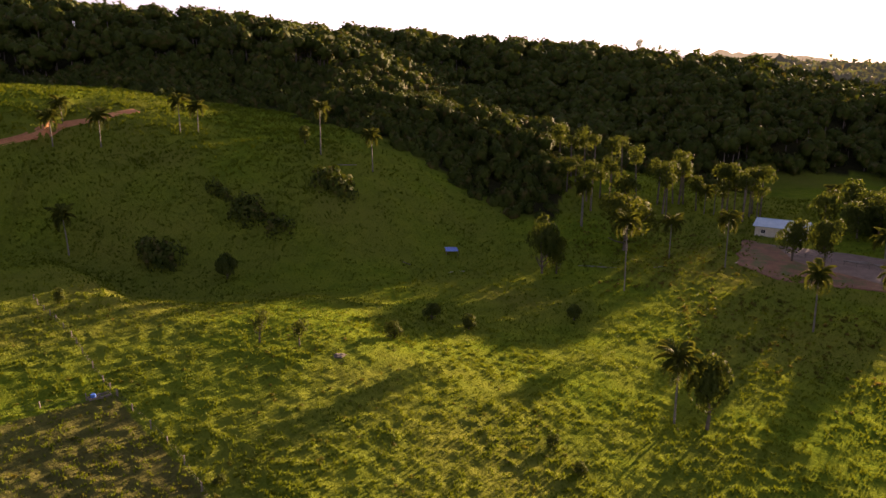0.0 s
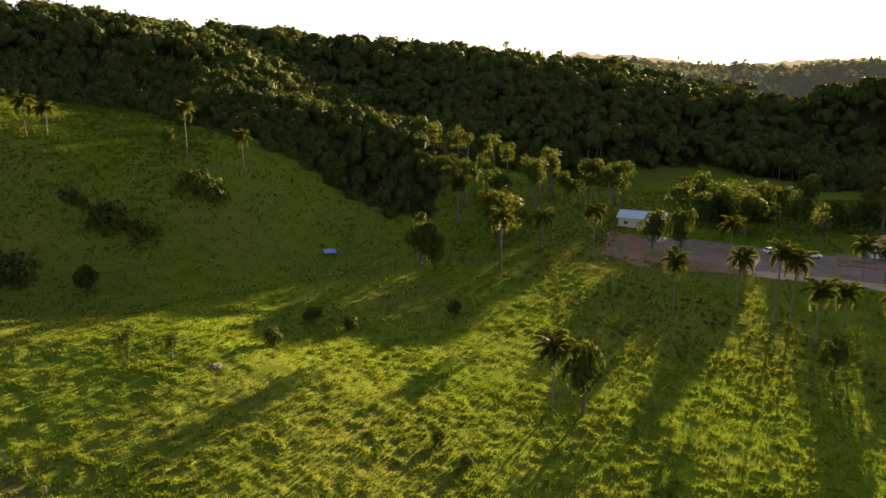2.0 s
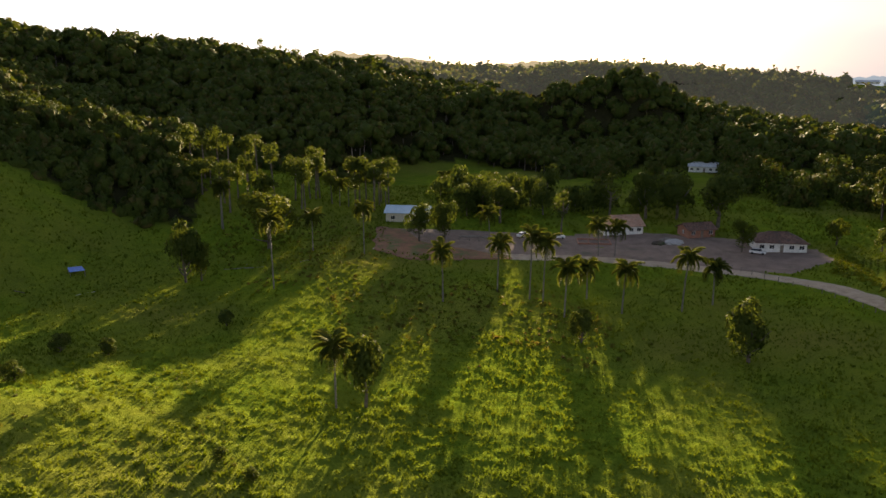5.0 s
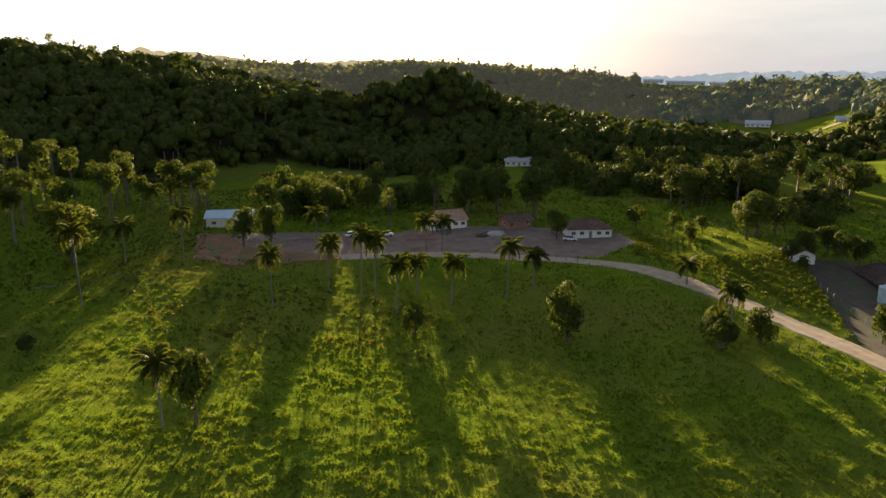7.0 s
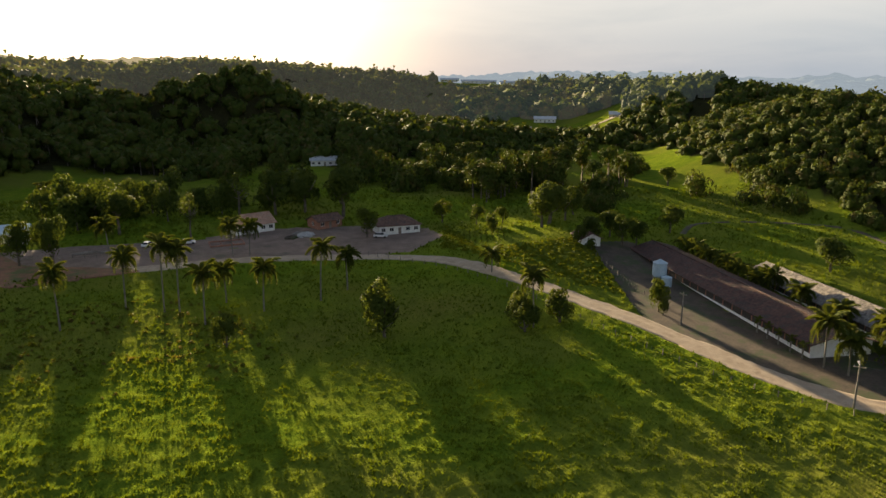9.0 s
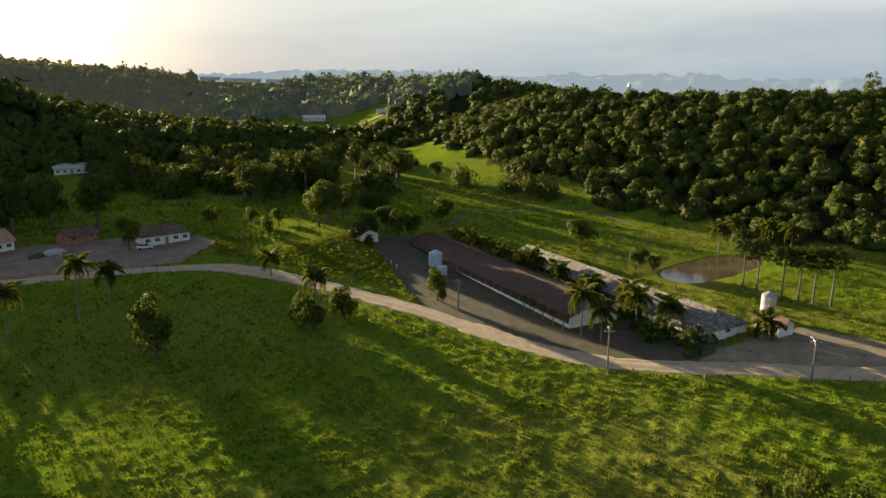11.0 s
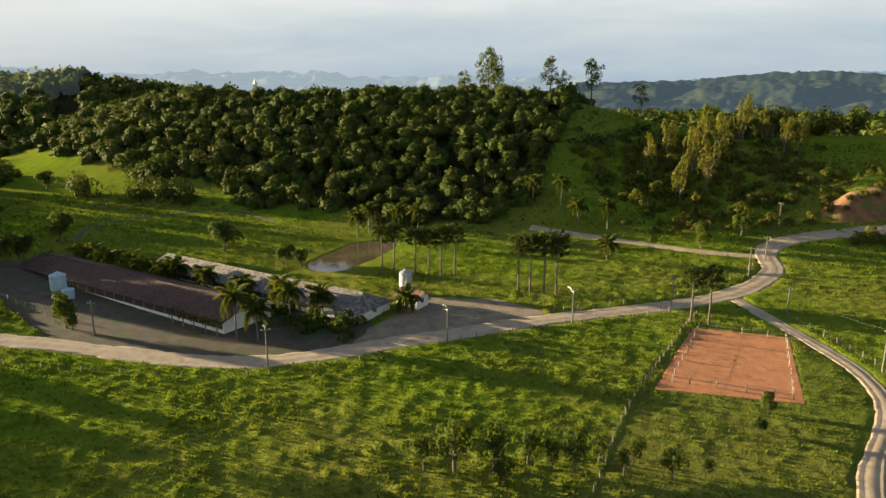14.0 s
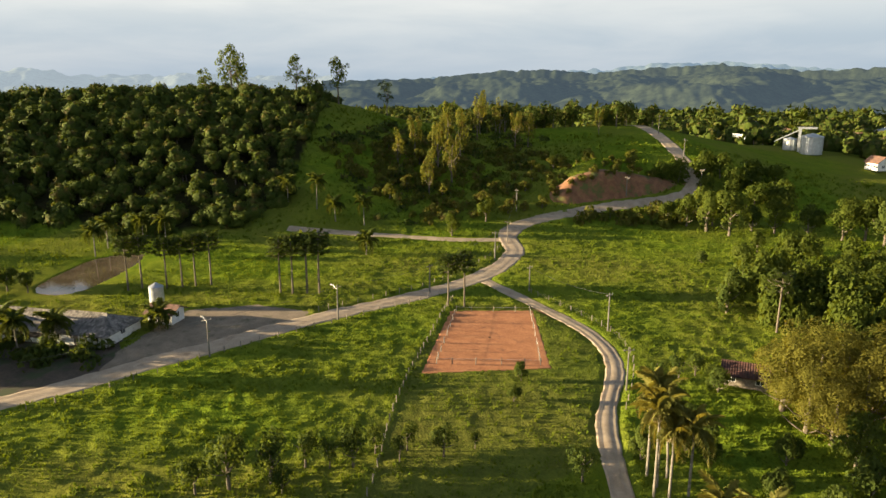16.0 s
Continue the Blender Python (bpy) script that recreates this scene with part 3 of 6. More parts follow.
def crown_shape(rng, blobs, leaves, size, flat=0.75, spread=0.62, blob_size=0.5, core=0, full=0.86):
    """A crown about one unit in radius, of several leafy masses; core: how finely the dense heart of each mass is cut (0: none)."""
    middles = soft_ball(rng, blobs) * spread * rng.uniform(0.55, 1.1, (blobs, 1))
    middles[:, 2] = middles[:, 2] * flat
    middles[0] = 0
    radius = blob_size * rng.uniform(0.7, 1.25, blobs)
    which = rng.choice(blobs, leaves, p=radius ** 2 / (radius ** 2).sum())
    ways = soft_ball(rng, leaves)
    ways[:, 2] = np.abs(ways[:, 2]) * np.where(rng.random(leaves) < 0.8, 1, -1)
    shell = rng.uniform(0.82, 1.10, leaves)
    centres = middles[which] + ways * (radius[which] * shell)[:, None] * [1, 1, flat + 0.1]
    # light rounds each mass and the crown as a whole
    whole = centres / np.maximum(np.linalg.norm(centres, axis=1), 0.05)[:, None]
    verts, faces, normals = leaf_cards(centres, 0.65 * ways + 0.35 * whole, size, rng)
    if core:
        bm = bmesh.new()
        soft = []
        for c, r in zip(middles, radius):
            made = bmesh.ops.create_icosphere(bm, subdivisions=core, radius=1.0)
            for v in made["verts"]:
                way = v.co.normalized()
                k = r * full * (1 + 0.22 * noise.noise(way * 2.6 + Vector(c) * 9) + rng.uniform(-0.09, 0.09))
                soft.append((way * 0.8 + Vector((rng.normal(), rng.normal(), rng.normal())) * 0.22).normalized())
                v.co = Vector((way.x * k + c[0], way.y * k + c[1], way.z * k * (flat + 0.1) + c[2]))
        bm.verts.index_update()
        core_v = np.array([v.co[:] for v in bm.verts])
        core_f = np.array([[v.index for v in f.verts] for f in bm.faces]) + len(verts)
        bm.free()
        verts, faces, normals = np.concatenate([verts, core_v]), np.concatenate([faces, core_f]), np.concatenate([normals, np.array([v[:] for v in soft])])
    return verts, faces, normals


def leafy_mesh(name, verts, faces, normals):
    """A mesh whose leaves are shaded by the given normals."""
    me = mesh_from(name, verts, faces, True)
    me.normals_split_custom_set_from_vertices(np.asarray(normals, np.float32))
    return me


def scatter_trees(name, spots, protos, material, label, category, trunk_material=None, tall=(1.1, 1.5), high=0.75):
    """Many crowns, with trunks, joined into one stand of trees. spots: x, y, radius, height."""
    rng = np.random.default_rng(5)
    vs, fs, ns, at = [], [], [], 0
    tv, tf, tat = [], [], 0
    z = smooth_ground(spots[:, 0], spots[:, 1])
    for (x, y, r, h), g in zip(spots, z):
        pv, pf, pn = protos[rng.integers(len(protos))]
        a = rng.uniform(0, 6.283)
        c, s = math.cos(a), math.sin(a)
        k = r * rng.uniform(0.85, 1.15)
        kz = r * rng.uniform(*tall)
        vs.append(np.stack([(pv[:, 0] * c - pv[:, 1] * s) * k + x, (pv[:, 0] * s + pv[:, 1] * c) * k + y, pv[:, 2] * kz + g + h - kz * high], 1))
        ns.append(np.stack([pn[:, 0] * c - pn[:, 1] * s, pn[:, 0] * s + pn[:, 1] * c, pn[:, 2]], 1))
        fs.append(pf + at)
        at += len(pv)
        if trunk_material:
            w = 0.14 + 0.012 * h
            lean = rng.normal(scale=0.4, size=2)
            low = np.array([[-w, -w, -0.5], [w, -w, -0.5], [0, w, -0.5]]) + [x, y, g]
            top = np.array([[-w, -w, 0], [w, -w, 0], [0, w, 0]]) * 0.6 + [x + lean[0], y + lean[1], g + h - kz * 0.6]
            tv.append(np.concatenate([low, top]))
            tf.append(np.array([[0, 1, 4], [0, 4, 3], [1, 2, 5], [1, 5, 4], [2, 0, 3], [2, 3, 5]]) + tat)
            tat += 6
    me = leafy_mesh(name, np.concatenate(vs), np.concatenate(fs), np.concatenate(ns))
    me.materials.append(material)
    top = tagged(new(name, me), label, category, kind="stuff")
    if trunk_material:
        tm = mesh_from("trunks", np.concatenate(tv), np.concatenate(tf))
        tm.materials.append(trunk_material)
        t = new("trunks", tm)
        t.parent = top
    return top


def wood_spots(a0, a1, d0, d1, spacing, rng, keep=wood):
    """Jittered places for trees between two bearings and distances."""
    out = []
    d = d0
    while d < d1:
        step = spacing(d)
        n = max(1, int(math.radians(a1 - a0) * d / step))
        a = np.radians(a0 + (np.arange(n) + rng.uniform(-0.45, 0.45, n) + 0.5) * (a1 - a0) / n)
        dd = d + rng.uniform(-0.45, 0.45, n) * step
        x, y = dd * np.sin(a), dd * np.cos(a)
        ok = keep(x, y) > rng.random(n)
        out.append(np.stack([x[ok], y[ok], np.full(ok.sum(), step)], 1))
        d += step * 0.9
    return np.concatenate(out)


def make_woods():
    rng = np.random.default_rng(11)
    near = [crown_shape(rng, 6, 380, 0.175, 0.85, 0.60, 0.47, 1) for _ in range(10)]
    mid = [crown_shape(rng, 6, 380, 0.17, 0.85, 0.60, 0.46, 1) for _ in range(10)]
    far = [crown_shape(rng, 5, 95, 0.25, 0.85, 0.58, 0.52, 1) for _ in range(8)]
    dim = [crown_shape(rng, 4, 46, 0.30, 0.85, 0.58, 0.56, 1) for _ in range(8)]
    spacing = lambda d: float(np.interp(d, [180, 300, 420, 600, 900], [5.6, 6.2, 8.6, 12.2, 18.0]))
    for name, a0, a1, d0, d1, h0, tall, label in (
            ("woods_gully", -44, 24, 180, 330, 10.0, (1.2, 1.7), "dark dense native woods on the knoll over the gully"),
            ("woods_mountain", -50, 24, 330, 610, 14.5, (0.9, 1.25), "thick native forest covering the high hillside"),
            ("woods_sun_hill", 24, 78, 262, 560, 11.0, (0.9, 1.3), "hazy backlit woods on the hill under the sun"),
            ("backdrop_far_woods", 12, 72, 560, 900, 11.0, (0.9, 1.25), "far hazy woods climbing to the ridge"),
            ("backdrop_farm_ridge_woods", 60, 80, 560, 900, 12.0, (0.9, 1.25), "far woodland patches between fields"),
            ("woods_far_saddle", 80, 88, 480, 800, 9.0, (0.9, 1.25), "dark woods on the far saddle behind the sunlit hill"),
            ("woods_pond_hill", 78, 119, 190, 480, 7.5, (0.85, 1.2), "dense sunlit native forest on the hill behind the pond")):
        s = wood_spots(a0, a1, d0, d1, spacing, rng)
        r = s[:, 2] * rng.choice([0.58, 0.70, 0.82, 1.08], len(s), p=[0.3, 0.3, 0.25, 0.15]) * rng.uniform(0.9, 1.1, len(s))
        deep = np.hypot(s[:, 0], s[:, 1]) - near_wood_edge(np.degrees(np.arctan2(s[:, 0], s[:, 1])))
        bearing = np.degrees(np.arctan2(s[:, 0], s[:, 1]))
        h = h0 * rng.uniform(0.7, 1.2, len(s)) * (0.85 + 0.3 * (r / s[:, 2] - 0.7)) * np.where(bearing < -8, np.interp(deep, [0, 90], [0.35, 1.0]), np.where(bearing < 12, np.interp(deep, [0, 50], [0.42, 1.0]), np.interp(deep, [0, 35], [0.55, 1.0]))) * np.where(bearing > 112.5, 0.85, np.where((bearing > 79) & (bearing < 89), 1.3, 1.08))
        spots = np.stack([s[:, 0], s[:, 1], r * (1.25 if d0 == 560 else 1.0), h], 1)
        scatter_trees(name, spots, near if d0 == 190 else mid if d0 < 250 else far if d0 < 560 else dim, {"backdrop_far_woods": LEAF_SUN_HAZE, "backdrop_farm_ridge_woods": LEAF_HAZE}.get(name, LEAF_WOOD), label, "forest", BARK, tall)


make_woods()


def make_grass():
    """Tufts of pasture grass, thinning out with distance."""
    rng = np.random.default_rng(3)
    n = 310000
    r = 60 * (300 / 60) ** rng.uniform(0, 1, n)
    a = np.radians(rng.uniform(-38, 165, n))
    # the lit hilltop is covered more thickly
    a[:26000], r[:26000] = np.radians(rng.uniform(-38, -8, 26000)), rng.uniform(165, 285, 26000)
    x, y = r * np.sin(a), r * np.cos(a)
    ragged = lumps(x, y, 7, 8)
    clump = lumps(x + 1.2 * lumps(x, y, 2.1, 2), y + 1.2 * lumps(x, y, 2.3, 5), 1.2, 1)
    keep = (wildness(x, y) > 0.7) & (wood(x, y) < 0.5) & (rng.random(n) < (0.12 + 1.0 * clump ** 1.4 * (0.45 + ragged)) * np.where(inside(x, y, PADDOCK) | inside(x, y, SHORT_GRASS), 0.45, 1))
    x, y, r, ragged, clump = x[keep], y[keep], r[keep], ragged[keep], clump[keep]
    n = len(x)
    z = smooth_ground(x, y) + turf(x, y) - 0.06
    size = (0.20 + 0.34 * rng.random(n) * (0.3 + 0.6 * ragged + 0.4 * clump)) * np.interp(r, [60, 165, 300], [0.75, 1.15, 2.4])
    blades = 3
    turn = rng.uniform(0, 6.283, (n, blades))
    lean = rng.uniform(0.15, 0.85, (n, blades)) * size[:, None]
    wide = 0.27 * size[:, None] * rng.uniform(0.7, 1.5, (n, blades))
    tall = size[:, None] * rng.uniform(0.5, 0.95, (n, blades))
    c, s = np.cos(turn), np.sin(turn)
    bx, by, bz = x[:, None] + 0.25 * lean * c, y[:, None] + 0.25 * lean * s, z[:, None] + 0 * c
    p0 = np.stack([bx - s * wide, by + c * wide, bz], -1)
    p1 = np.stack([bx + s * wide, by - c * wide, bz], -1)
    p2 = np.stack([bx + c * lean, by + s * lean, bz + tall + 0.12], -1)
    verts = np.stack([p0, p1, p2], 2).reshape(-1, 3)
    faces = np.arange(len(verts)).reshape(-1, 3)
    me = mesh_from("grass", verts, faces)
    me.materials.append(TUFT)
    tagged(new("grass", me), "tussocky yellow-green pasture grass lit by low sun", "grass", kind="stuff")


make_grass()


def tree_meshes(seed, leaves, size, blobs, flat, material, low=0.35, limbs=6, bark=BARK, spread=0.62, blob_size=0.5):
    """A tree one unit tall: the meshes of its trunk with limbs and of its crown."""
    rng = np.random.default_rng(seed)
    bm = bmesh.new()
    top = 1 - 0.30
    bend = rng.normal(scale=0.03, size=(4, 2))
    axis = [(bend[k][0] * k / 3, bend[k][1] * k / 3, top * k / 3 - (0.04 if k == 0 else 0)) for k in range(4)]
    tube(bm, axis, [0.034, 0.026, 0.02, 0.008], 7)
    for k in range(limbs):
        a, z = 6.283 * k / limbs + rng.uniform(-0.4, 0.4), low + rng.uniform(0, 0.25)
        reach, rise = rng.uniform(0.16, 0.3), rng.uniform(0.12, 0.3)
        f = z / top * 3
        i = min(int(f), 2)
        p = [axis[i][c] + (axis[i + 1][c] - axis[i][c]) * (f - i) for c in range(3)]
        q = (p[0] + reach * 0.55 * math.cos(a), p[1] + reach * 0.55 * math.sin(a), p[2] + rise * 0.4)
        r = (p[0] + reach * math.cos(a + 0.2), p[1] + reach * math.sin(a + 0.2), p[2] + rise)
        tube(bm, (p, q, r), (0.013, 0.009, 0.004), 5)
    trunk = mesh_of(bm, "trunk", bark)
    height = 1 - low
    v, f, soft = crown_shape(rng, blobs, leaves * 2, size * 0.72, flat, spread, blob_size)
    v[:, :2] *= 0.40
    zmin, zmax = v[:, 2].min(), v[:, 2].max()
    v[:, 2] = low * 0.85 + (v[:, 2] - zmin) / (zmax - zmin) * (height + low * 0.15)
    crown = leafy_mesh("crown", v, f, soft)
    crown.materials.append(material)
    return trunk, crown


TREE_KINDS = {
    "round": [tree_meshes(s, 1300, 0.15, 15, 0.8, LEAF_TREE, 0.22, 7, BARK, 0.72, 0.40) for s in (1, 2, 3, 15)],
    "bright": [tree_meshes(s, 1200, 0.14, 13, 0.8, LEAF_BRIGHT, 0.14, 7, BARK, 0.75, 0.38) for s in (4, 5)],
    "tall": [tree_meshes(s, 620, 0.14, 19, 1.3, LEAF_TREE, 0.34, 8, BARK, 0.85, 0.24) for s in (6, 7, 16)],
    "slim": [tree_meshes(s, 700, 0.13, 16, 1.2, LEAF_SCRUB, 0.16, 8, BARK, 0.78, 0.30) for s in (17, 18, 19)],
    "scrub": [tree_meshes(s, 420, 0.22, 11, 0.8, LEAF_SCRUB, 0.05, 6, BARK, 0.75, 0.38) for s in (25, 26)],
    "bush": [tree_meshes(s, 1300, 0.15, 14, 0.9, LEAF_TREE, 0.08, 8, BARK, 0.7, 0.40) for s in (8, 9)],
    "thin": [tree_meshes(s, 420, 0.16, 9, 0.9, LEAF_TREE, 0.24, 8, BARK, 0.7, 0.36) for s in (10, 11, 12)],
    "bamboo": [tree_meshes(s, 4200, 0.058, 34, 1.1, LEAF_BAMBOO, 0.02, 7, BARK, 0.80, 0.27) for s in (13, 14)],
}
tree_count = [0]


def plant(kind, x, y, h, name, label, category, group="", wide=1.0):
    """One tree of a kind, h metres tall."""
    tree_count[0] += 1
    k = tree_count[0]
    meshes = TREE_KINDS[kind][k % len(TREE_KINDS[kind])]
    m = Matrix.LocRotScale((x, y, ground_at(x, y)), Euler((0, 0, k * 2.4)), (h * wide, h * wide, h))
    t = thing(name, m, label, category, group)
    part("trunk", meshes[0], None, t)
    part("crown", meshes[1], None, t)
    return t


def frond_mesh(seed, length, droop, leaf, pairs=15, w=0.13, material=LEAF_PALM):
    """A palm frond along x: a bent rib with hanging leaflets."""
    rng = np.random.default_rng(seed)
    t = np.linspace(0, 1, pairs + 2)
    bx = length * (t - 0.18 * droop * t ** 2)
    bz = length * (0.42 * t - (0.35 + 0.55 * droop) * t ** 2)
    verts, faces = [], []
    for k in range(len(t) - 1):
        rib = 0.05 * (1 - 0.8 * t[k])
        i = len(verts)
        verts += [(bx[k], -rib, bz[k]), (bx[k], rib, bz[k]), (bx[k + 1], 0, bz[k + 1])]
        faces.append((i, i + 1, i + 2))
    for k in range(1, len(t) - 1):
        size = leaf * math.sin(math.pi * min(0.96, 0.12 + 0.85 * t[k])) ** 0.6
        for side in (-1, 1):
            out = rng.uniform(0.55, 0.95) * size
            tip = (bx[k] + 0.45 * size, side * out, bz[k] - rng.uniform(0.15, 0.75) * size)
            i = len(verts)
            verts += [(bx[k] - w, 0, bz[k]), (bx[k] + w, 0, bz[k]), (bx[k] + 0.3 * size, side * out * 0.55, bz[k] + 0.03), tip]
            faces += [(i, i + 1, i + 2), (i, i + 2, i + 3)]
    me = mesh_from("frond", verts, faces)
    me.materials.append(material)
    return me


FRONDS = [frond_mesh(s, 3.0, d, 0.95, 20, 0.095) for s, d in ((1, 0.5), (2, 0.95), (3, 1.4))]
ROYAL_FRONDS = [frond_mesh(s, 3.2, d, 0.85, 30, 0.05, LEAF_ROYAL) for s, d in ((4, 0.3), (5, 0.8), (6, 1.3))]
HUSK = surface("dry_husk", (0.42, 0.31, 0.15), (0.68, 0.54, 0.30), 3.0, 0.9)


def plant_palm(x, y, h, label, group, fronds=FRONDS, count=21, name="palm_tree", size=1.18, fruit=False):
    """A palm with a bare ringed trunk and a head of arching fronds."""
    tree_count[0] += 1
    rng = np.random.default_rng(900 + tree_count[0])
    t = thing(name, on_ground(x, y), label, "palm tree", group)
    lean = rng.normal(scale=0.025, size=2) * h
    bole = max(h - 1.2 * size, 0.5)
    bm = bmesh.new()
    rings = max(4, int(bole / 1.3))
    pts = [(lean[0] * (k / rings) ** 2, lean[1] * (k / rings) ** 2, -0.3 + (bole + 0.3) * k / rings) for k in range(rings + 1)]
    tube(bm, pts, [0.16 - 0.05 * k / rings + (0.02 if k % 2 else 0) for k in range(rings + 1)], 8)
    part("trunk", bm, PALM_BARK, t)
    bm = bmesh.new()
    tube(bm, [(lean[0], lean[1], bole - 0.1), (lean[0], lean[1], bole + 0.35), (lean[0], lean[1], bole + 0.7)], [0.14, 0.2, 0.05], 7)
    part("crownshaft", bm, LEAF_PALM, t)
    for k in range(count):
        which = min(2, k * 3 // count)
        ob = part("frond", fronds[which], None, t)
        s = size * rng.uniform(0.8, 1.15)
        ob.matrix_basis = Matrix.LocRotScale((lean[0], lean[1], bole + 0.45 - 0.08 * which), Euler((rng.uniform(-0.3, 0.3), (-0.75, -0.25, 0.35)[which] + rng.uniform(-0.2, 0.2), k * 2.4 + rng.uniform(-0.3, 0.3))), (s, s, s))
    if fruit:
        bm = bmesh.new()
        for j in range(14):
            a = j * 0.45
            tube(bm, [(0, 0, 0), (0.35 * math.cos(a), 0.35 * math.sin(a), -0.25), (0.5 * math.cos(a), 0.5 * math.sin(a), -1.1)], [0.05, 0.11, 0.03], 4)
        p = part("seed_bunch", bm, HUSK, t, "straw-coloured hanging flower bunch")
        p.location = (lean[0] + 0.3, lean[1], bole + 0.1)
    return t


def araucaria_meshes(seed):
    """A slim conifer one unit tall with an umbrella of upturned, tufted limbs."""
    rng = np.random.default_rng(seed)
    bm = bmesh.new()
    tube(bm, [(0, 0, -0.03), (0.004, 0, 0.4), (0, 0.004, 0.75), (0, 0, 0.96)], [0.016, 0.013, 0.010, 0.005], 7)
    centres, ways = [], []
    for tier, z in enumerate((0.66, 0.74, 0.81, 0.87, 0.93)):
        for k in range(7):
            a = 6.283 * k / 7 + tier * 0.5 + rng.uniform(-0.25, 0.25)
            reach = rng.uniform(0.13, 0.21) * (1.05 - 0.08 * tier)
            end = (reach * math.cos(a), reach * math.sin(a), z + reach * rng.uniform(0.15, 0.45))
            tube(bm, [(0, 0, z), (end[0] * 0.6, end[1] * 0.6, z + 0.01), end], (0.005, 0.0035, 0.002), 4)
            for _ in range(8):
                f = rng.uniform(0.4, 1.08)
                centres.append([end[0] * f + rng.normal(scale=0.014), end[1] * f + rng.normal(scale=0.014), z + (end[2] - z) * f + rng.normal(scale=0.012)])
                ways.append([math.cos(a) * 0.3, math.sin(a) * 0.3, 1.0])
    trunk = mesh_of(bm, "trunk", BARK)
    v, f, soft = leaf_cards(np.repeat(centres, 2, 0) + rng.normal(scale=0.008, size=(2 * len(centres), 3)), np.repeat(ways, 2, 0), 0.046, rng)
    crown = leafy_mesh("crown", v, f, soft)
    crown.materials.append(LEAF_TREE)
    return trunk, crown


TREE_KINDS["araucaria"] = [araucaria_meshes(s) for s in (21, 22, 23)]


def tile_roof(name, low, high, dirt):
    """Rows of overlapping clay tiles: courses down the slope, pans across it, with patches of lichen and dirt."""
    m = bpy.data.materials.new(name)
    m.use_nodes = True
    n = Nodes(m.node_tree)
    co = n.add("ShaderNodeTexCoord").outputs["Object"]
    big = n.add("ShaderNodeTexNoise", Vector=co, Scale=0.25, Detail=5.0, Roughness=0.7).outputs[0]
    sep = n.add("ShaderNodeSeparateXYZ", i0=co)
    cell = n.add("ShaderNodeCombineXYZ", i0=n.math("FLOOR", n.math("MULTIPLY", sep.outputs[0], 2.8)), i1=n.math("FLOOR", n.math("MULTIPLY", sep.outputs[1], 2.2)))
    one = n.add("ShaderNodeTexWhiteNoise", Vector=cell.outputs[0]).outputs[0]
    both = n.math("ADD", n.math("MULTIPLY", big, 0.55), n.math("MULTIPLY", one, 0.45))
    col = n.ramp(both, [(0.25, low), (0.75, high)])
    stain = n.add("ShaderNodeTexNoise", Vector=co, Scale=0.6, Detail=6.0, Roughness=0.7).outputs[0]
    col = n.mix(n.ramp(stain, [(0.5, (0, 0, 0)), (0.66, (1, 1, 1))]), col, dirt)
    pan = n.math("SINE", n.math("MULTIPLY", sep.outputs[0], 17.6))
    course = n.math("FRACT", n.math("MULTIPLY", sep.outputs[1], 2.2))
    rel = n.math("ADD", pan, n.math("ADD", course, one))
    normal = n.add("ShaderNodeBump", Strength=0.8, Distance=0.05, Height=rel).outputs[0]
    b = n.add("ShaderNodeBsdfPrincipled", Base_Color=col, Roughness=0.9, Normal=normal)
    n.add("ShaderNodeOutputMaterial", Surface=b.outputs[0])
    return m


ROOF_RED = tile_roof("red_clay_tiles", (0.036, 0.016, 0.013), (0.105, 0.044, 0.033), (0.04, 0.032, 0.027))
ROOF_GREY = tile_roof("weathered_grey_tiles", (0.09, 0.08, 0.07), (0.30, 0.265, 0.23), (0.075, 0.07, 0.06))
ROOF_BROWN = tile_roof("brown_clay_tiles", (0.10, 0.055, 0.04), (0.22, 0.12, 0.085), (0.08, 0.06, 0.05))
ROOF_NEW = tile_roof("new_clay_tiles", (0.36, 0.19, 0.12), (0.55, 0.33, 0.23), (0.40, 0.28, 0.20))
ROOF_FIBRE = surface("fibre_cement_sheet", (0.42, 0.44, 0.46), (0.66, 0.68, 0.70), 0.5, 0.7)
ROOF_BLUE = surface("pale_blue_sheet", (0.38, 0.52, 0.62), (0.58, 0.70, 0.78), 0.5, 0.5)
BRICK = surface("bare_brick", (0.26, 0.12, 0.075), (0.42, 0.21, 0.14), 0.9, 0.9, 7.0, 0.4)
CREAM = surface("cream_paint", (0.52, 0.48, 0.38), (0.70, 0.66, 0.55), 1.0, 0.85)
DARK_GLASS = surface("window_glass", (0.015, 0.02, 0.025), (0.03, 0.035, 0.04), 1.0, 0.08, 4.0, 0.0)
GALVANISED = surface("galvanised_steel", (0.34, 0.36, 0.38), (0.52, 0.55, 0.57), 0.8, 0.45, 8.0, 0.1, (0.35, 0.65), None, 0.6)
PALE_BLUE = surface("pale_blue_tank", (0.30, 0.41, 0.49), (0.44, 0.55, 0.62), 1.0, 0.5)
NETTING = surface("dark_netting", (0.035, 0.03, 0.028), (0.07, 0.06, 0.05), 2.0, 0.95)
TARP_BLUE = surface("blue_tarpaulin", (0.02, 0.10, 0.42), (0.05, 0.22, 0.70), 1.5, 0.5)
DARK_PAINT = surface("dark_paint", (0.03, 0.035, 0.04), (0.07, 0.07, 0.08), 2.0, 0.5)
CAR_WHITE = surface("white_car_paint", (0.70, 0.70, 0.70), (0.80, 0.80, 0.80), 1.0, 0.25, 4.0, 0.0)
